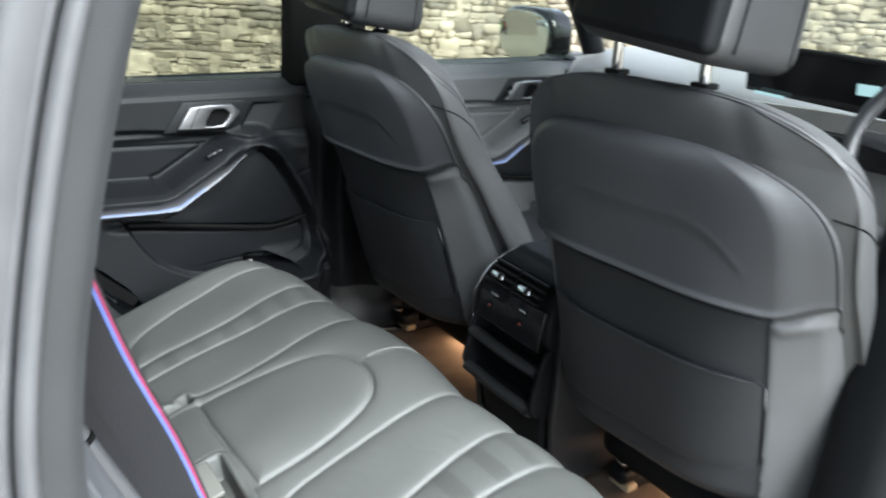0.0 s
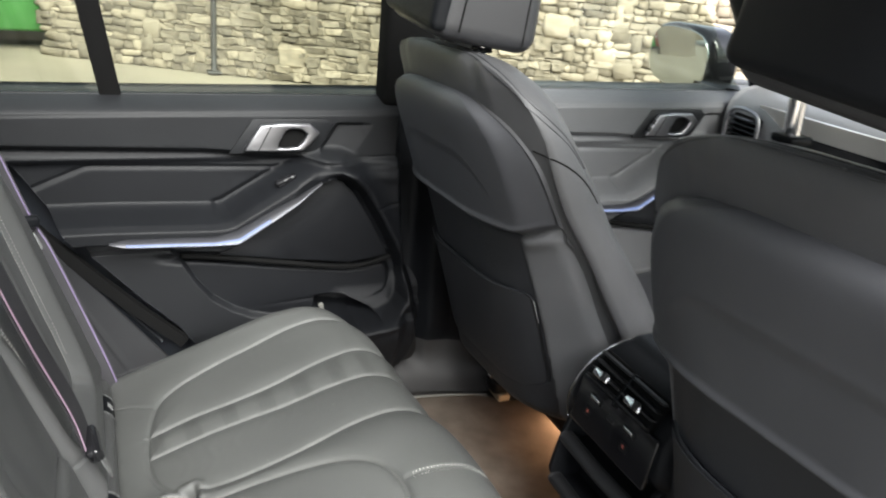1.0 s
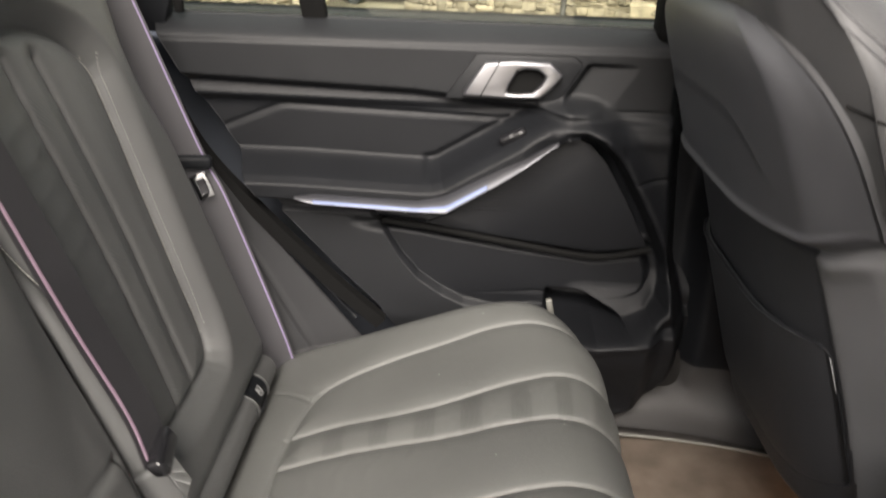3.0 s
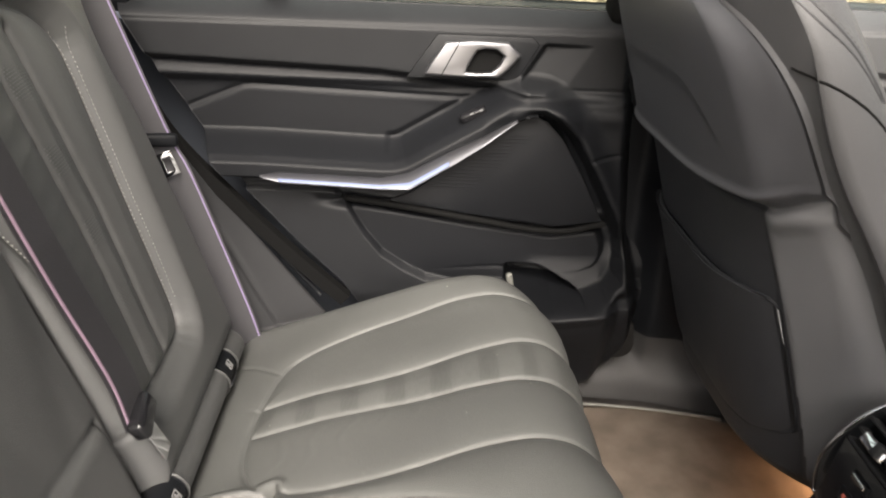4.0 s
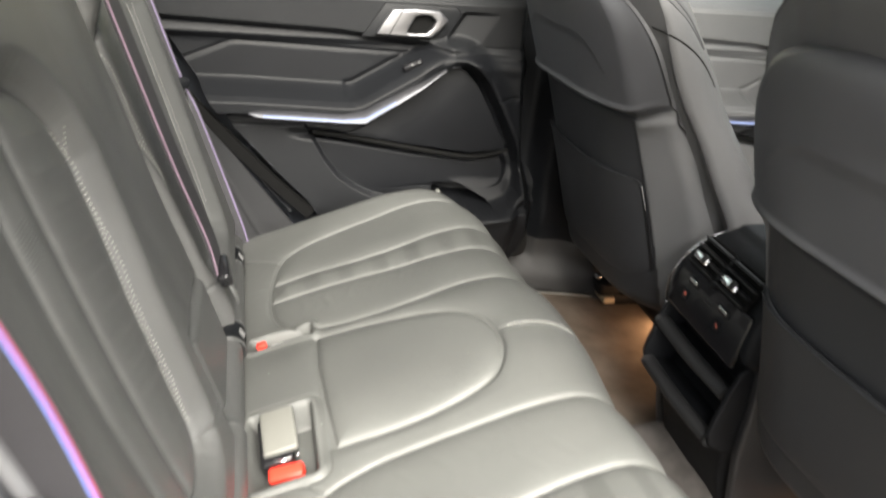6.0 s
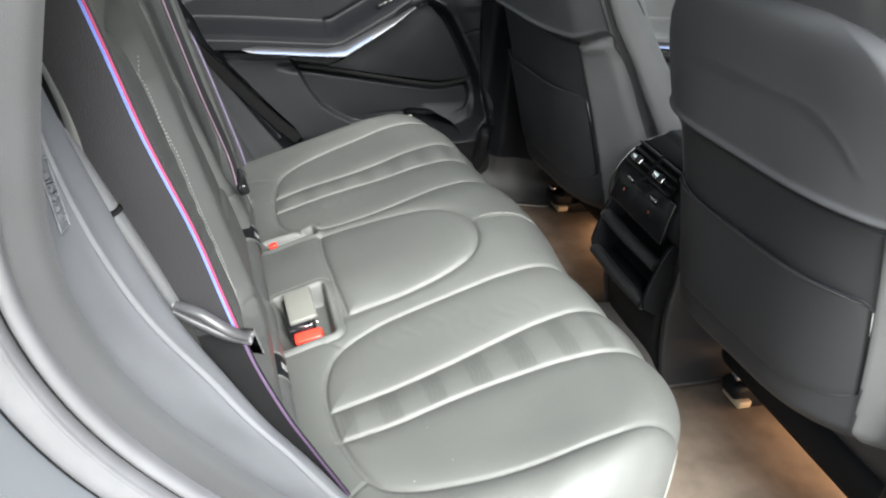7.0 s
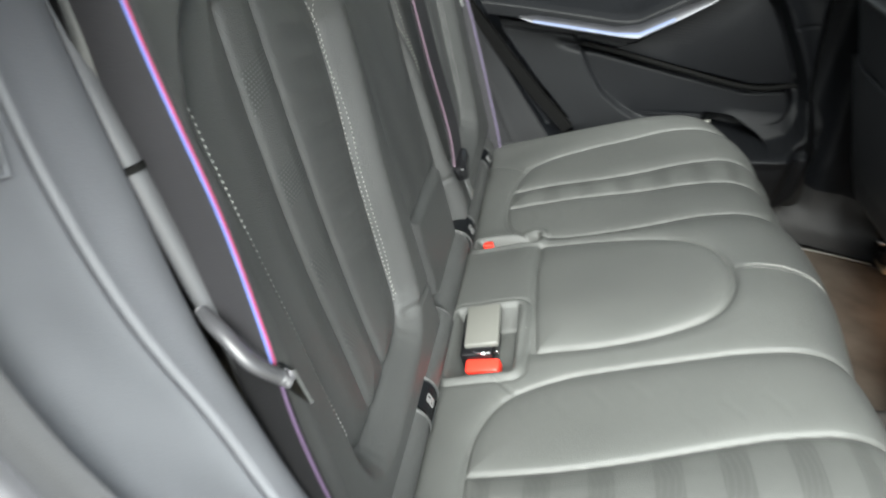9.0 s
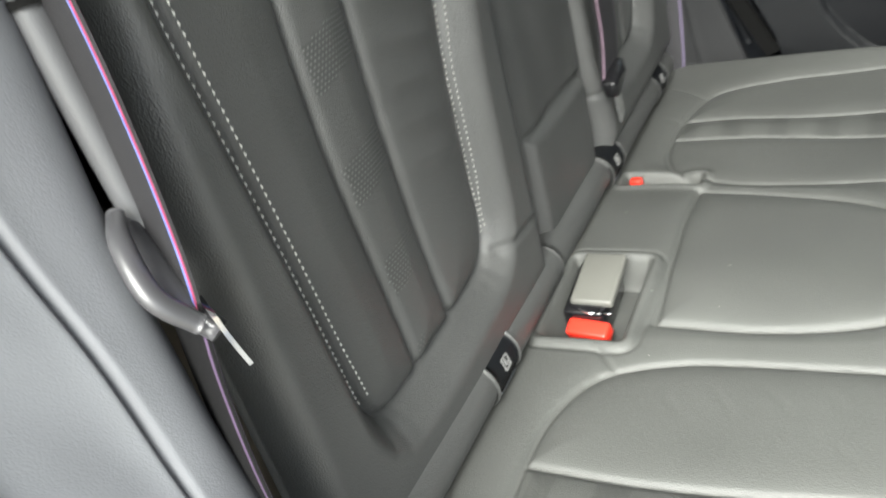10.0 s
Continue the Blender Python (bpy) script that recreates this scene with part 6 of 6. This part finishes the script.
WA, WB = np.array([-0.42, 8.20]), np.array([9.5, 3.25])
WD = (WB - WA) / np.linalg.norm(WB - WA)
WN = np.array([WD[1], -WD[0]])
WL = float(np.linalg.norm(WB - WA))


def stone_wall(name, A, D, N, length, height, seed, single, label):
    wall = thing(name, label, "stone wall", kind="structure", at=(A[0], A[1], 0))
    pts = [A + N * 0.0, A + D * length, A + D * length - N * 0.4, A - N * 0.4]
    bm = bmesh.new()
    lo = [bm.verts.new((p[0], p[1], 0)) for p in pts]
    hi = [bm.verts.new((p[0], p[1], height)) for p in pts]
    bm.faces.new(lo[::-1])
    bm.faces.new(hi)
    for k in range(4):
        bm.faces.new((lo[k], lo[(k + 1) % 4], hi[(k + 1) % 4], hi[k]))
    part("mortar_core", bm, MORTAR, wall)
    r = random.Random(seed)
    protos = []
    for k in range(8):
        bm = bmesh.new()
        bmesh.ops.create_cube(bm, size=1.0)
        bmesh.ops.bevel(bm, geom=bm.edges[:], offset=0.14, segments=1, affect="EDGES")
        for v in bm.verts:
            v.co += Vector((r.uniform(-0.09, 0.09), r.uniform(-0.14, 0.14), r.uniform(-0.13, 0.13)))
        bmesh.ops.recalc_face_normals(bm, faces=bm.faces)
        me = bpy.data.meshes.new("stone")
        bm.to_mesh(me)
        bm.free()
        me.materials.append(STONE)
        protos.append(me)
    z, stones = 0.0, []
    while z < height - 0.03:
        hh = r.uniform(0.035, 0.100)
        hh = min(hh, height - z)
        u = r.uniform(-0.2, 0)
        while u < length:
            w = r.choice((r.uniform(0.05, 0.12), r.uniform(0.09, 0.24))) * (1.2 if hh > 0.085 else 1)
            tall = hh
            if r.random() < 0.16:
                tall = min(hh * 2.0, height - z)
            if u + w > 0.05:
                stones.append((u + w / 2, z + tall / 2, w, tall))
            u += w
        z += hh
    verts, faces = [], []
    ang = math.atan2(D[1], D[0])
    made = 0
    for k, (u, zc, w, t) in enumerate(stones):
        c = A + D * u + N * r.uniform(-0.02, 0.012)
        m = pose(c[0], c[1], zc, r.uniform(-4, 4), r.uniform(-6, 6), math.degrees(ang) + r.uniform(-3, 3)) @ Matrix.Diagonal((w * 1.04, 0.12, t * 1.02, 1))
        me = protos[r.randrange(8)]
        if single(u, zc) and made < 290:
            ob = bpy.data.objects.new("stone", me)
            scene.collection.objects.link(ob)
            ob.parent = wall
            ob.matrix_parent_inverse = Matrix.Translation(wall.location).inverted()
            ob.matrix_basis = m
            made += 1
        else:
            b = len(verts)
            verts += [tuple(m @ v.co) for v in me.vertices]
            faces += [[b + i for i in p.vertices] for p in me.polygons]
    rest = pm("stones", verts, faces, STONE, wall)
    tagged(rest, kind="stuff")
    return wall


stone_wall("wall_yard", WA, WD, WN, WL, 2.6, 5, lambda u, z: 1.2 < u < 5.0 and z < 1.3, "rough coursed yellow sandstone boundary wall")
A2 = np.array([-7.0, 6.6])
D2 = np.array([0.9986, 0.052])
stone_wall("wall_corner", A2, D2, np.array([D2[1], -D2[0]]), 5.8, 2.6, 9, lambda u, z: u > 4.2 and z < 1.2, "rough sandstone wall beside the bins")

stone_wall("wall_back", np.array([-5.0, 9.75]), np.array([1.0, 0.0]), np.array([0.0, -1.0]), 5.0, 2.6, 13, lambda u, z: u > 3.0 and z < 0.6, "rough sandstone wall behind the bins")

bol = thing("post", "slim black metal post beside the stone wall", "metal post", at=(1.05, 7.38, 0))
IRON = material("black_painted_iron", (0.03, 0.03, 0.03), 0.6, grain=0.3, grain_scale=80, vary=0.2)
tube("shaft", [(1.05, 7.38, 0.0), (1.05, 7.38, 0.5), (1.05, 7.38, 1.62)], 0.027, IRON, bol, n=8, sides=16)
tube("cap", [(1.05, 7.38, 1.60), (1.05, 7.38, 1.64), (1.05, 7.38, 1.67)], [0.034, 0.036, 0.012], IRON, bol, n=8, sides=16)
rbox("foot_plate", (1.05, 7.38, 0.02), (0.13, 0.13, 0.03), 0.01, IRON, bol)

GREEN = material("green_bin_plastic", (0.06, 0.20, 0.05), 0.5, grain=0.3, grain_scale=60, vary=0.15, vary_scale=3)
REDP = material("red_bin_plastic", (0.40, 0.08, 0.05), 0.5, vary=0.15)


def wheelie_bin(x, y, mat, label, w):
    b = thing("waste_bin", label, "waste bin", "waste bins", at=(x, y, 0))
    rbox("bin_body", (x, y, 0.68), (w, 0.75, 0.98), 0.04, mat, b, taper=(1.06, 1.06))
    rbox("lid", (x, y, 1.20), (w * 1.1, 0.85, 0.07), 0.03, mat, b)
    rbox("notice", (x + w * 0.28, y - 0.405, 0.95), (0.22, 0.01, 0.28), 0, PRINT, b, "pale printed notice")
    for sx_ in (-1, 1):
        for sy_ in (-1, 1):
            tube("castor", [(x + sx_ * w * 0.4, y + sy_ * 0.28 - 0.03, 0.09), (x + sx_ * w * 0.4, y + sy_ * 0.28, 0.09), (x + sx_ * w * 0.4, y + sy_ * 0.28 + 0.03, 0.09)], 0.09, IRON, b, n=6, sides=16)
            rbox("castor_fork", (x + sx_ * w * 0.4, y + sy_ * 0.28, 0.16), (0.06, 0.08, 0.06), 0.005, IRON, b)
    return b


wheelie_bin(-0.66, 8.75, GREEN, "large green wheeled waste bin by the wall", 1.0)
wheelie_bin(-1.78, 9.0, REDP, "red wheeled waste bin beside the green one", 0.9)
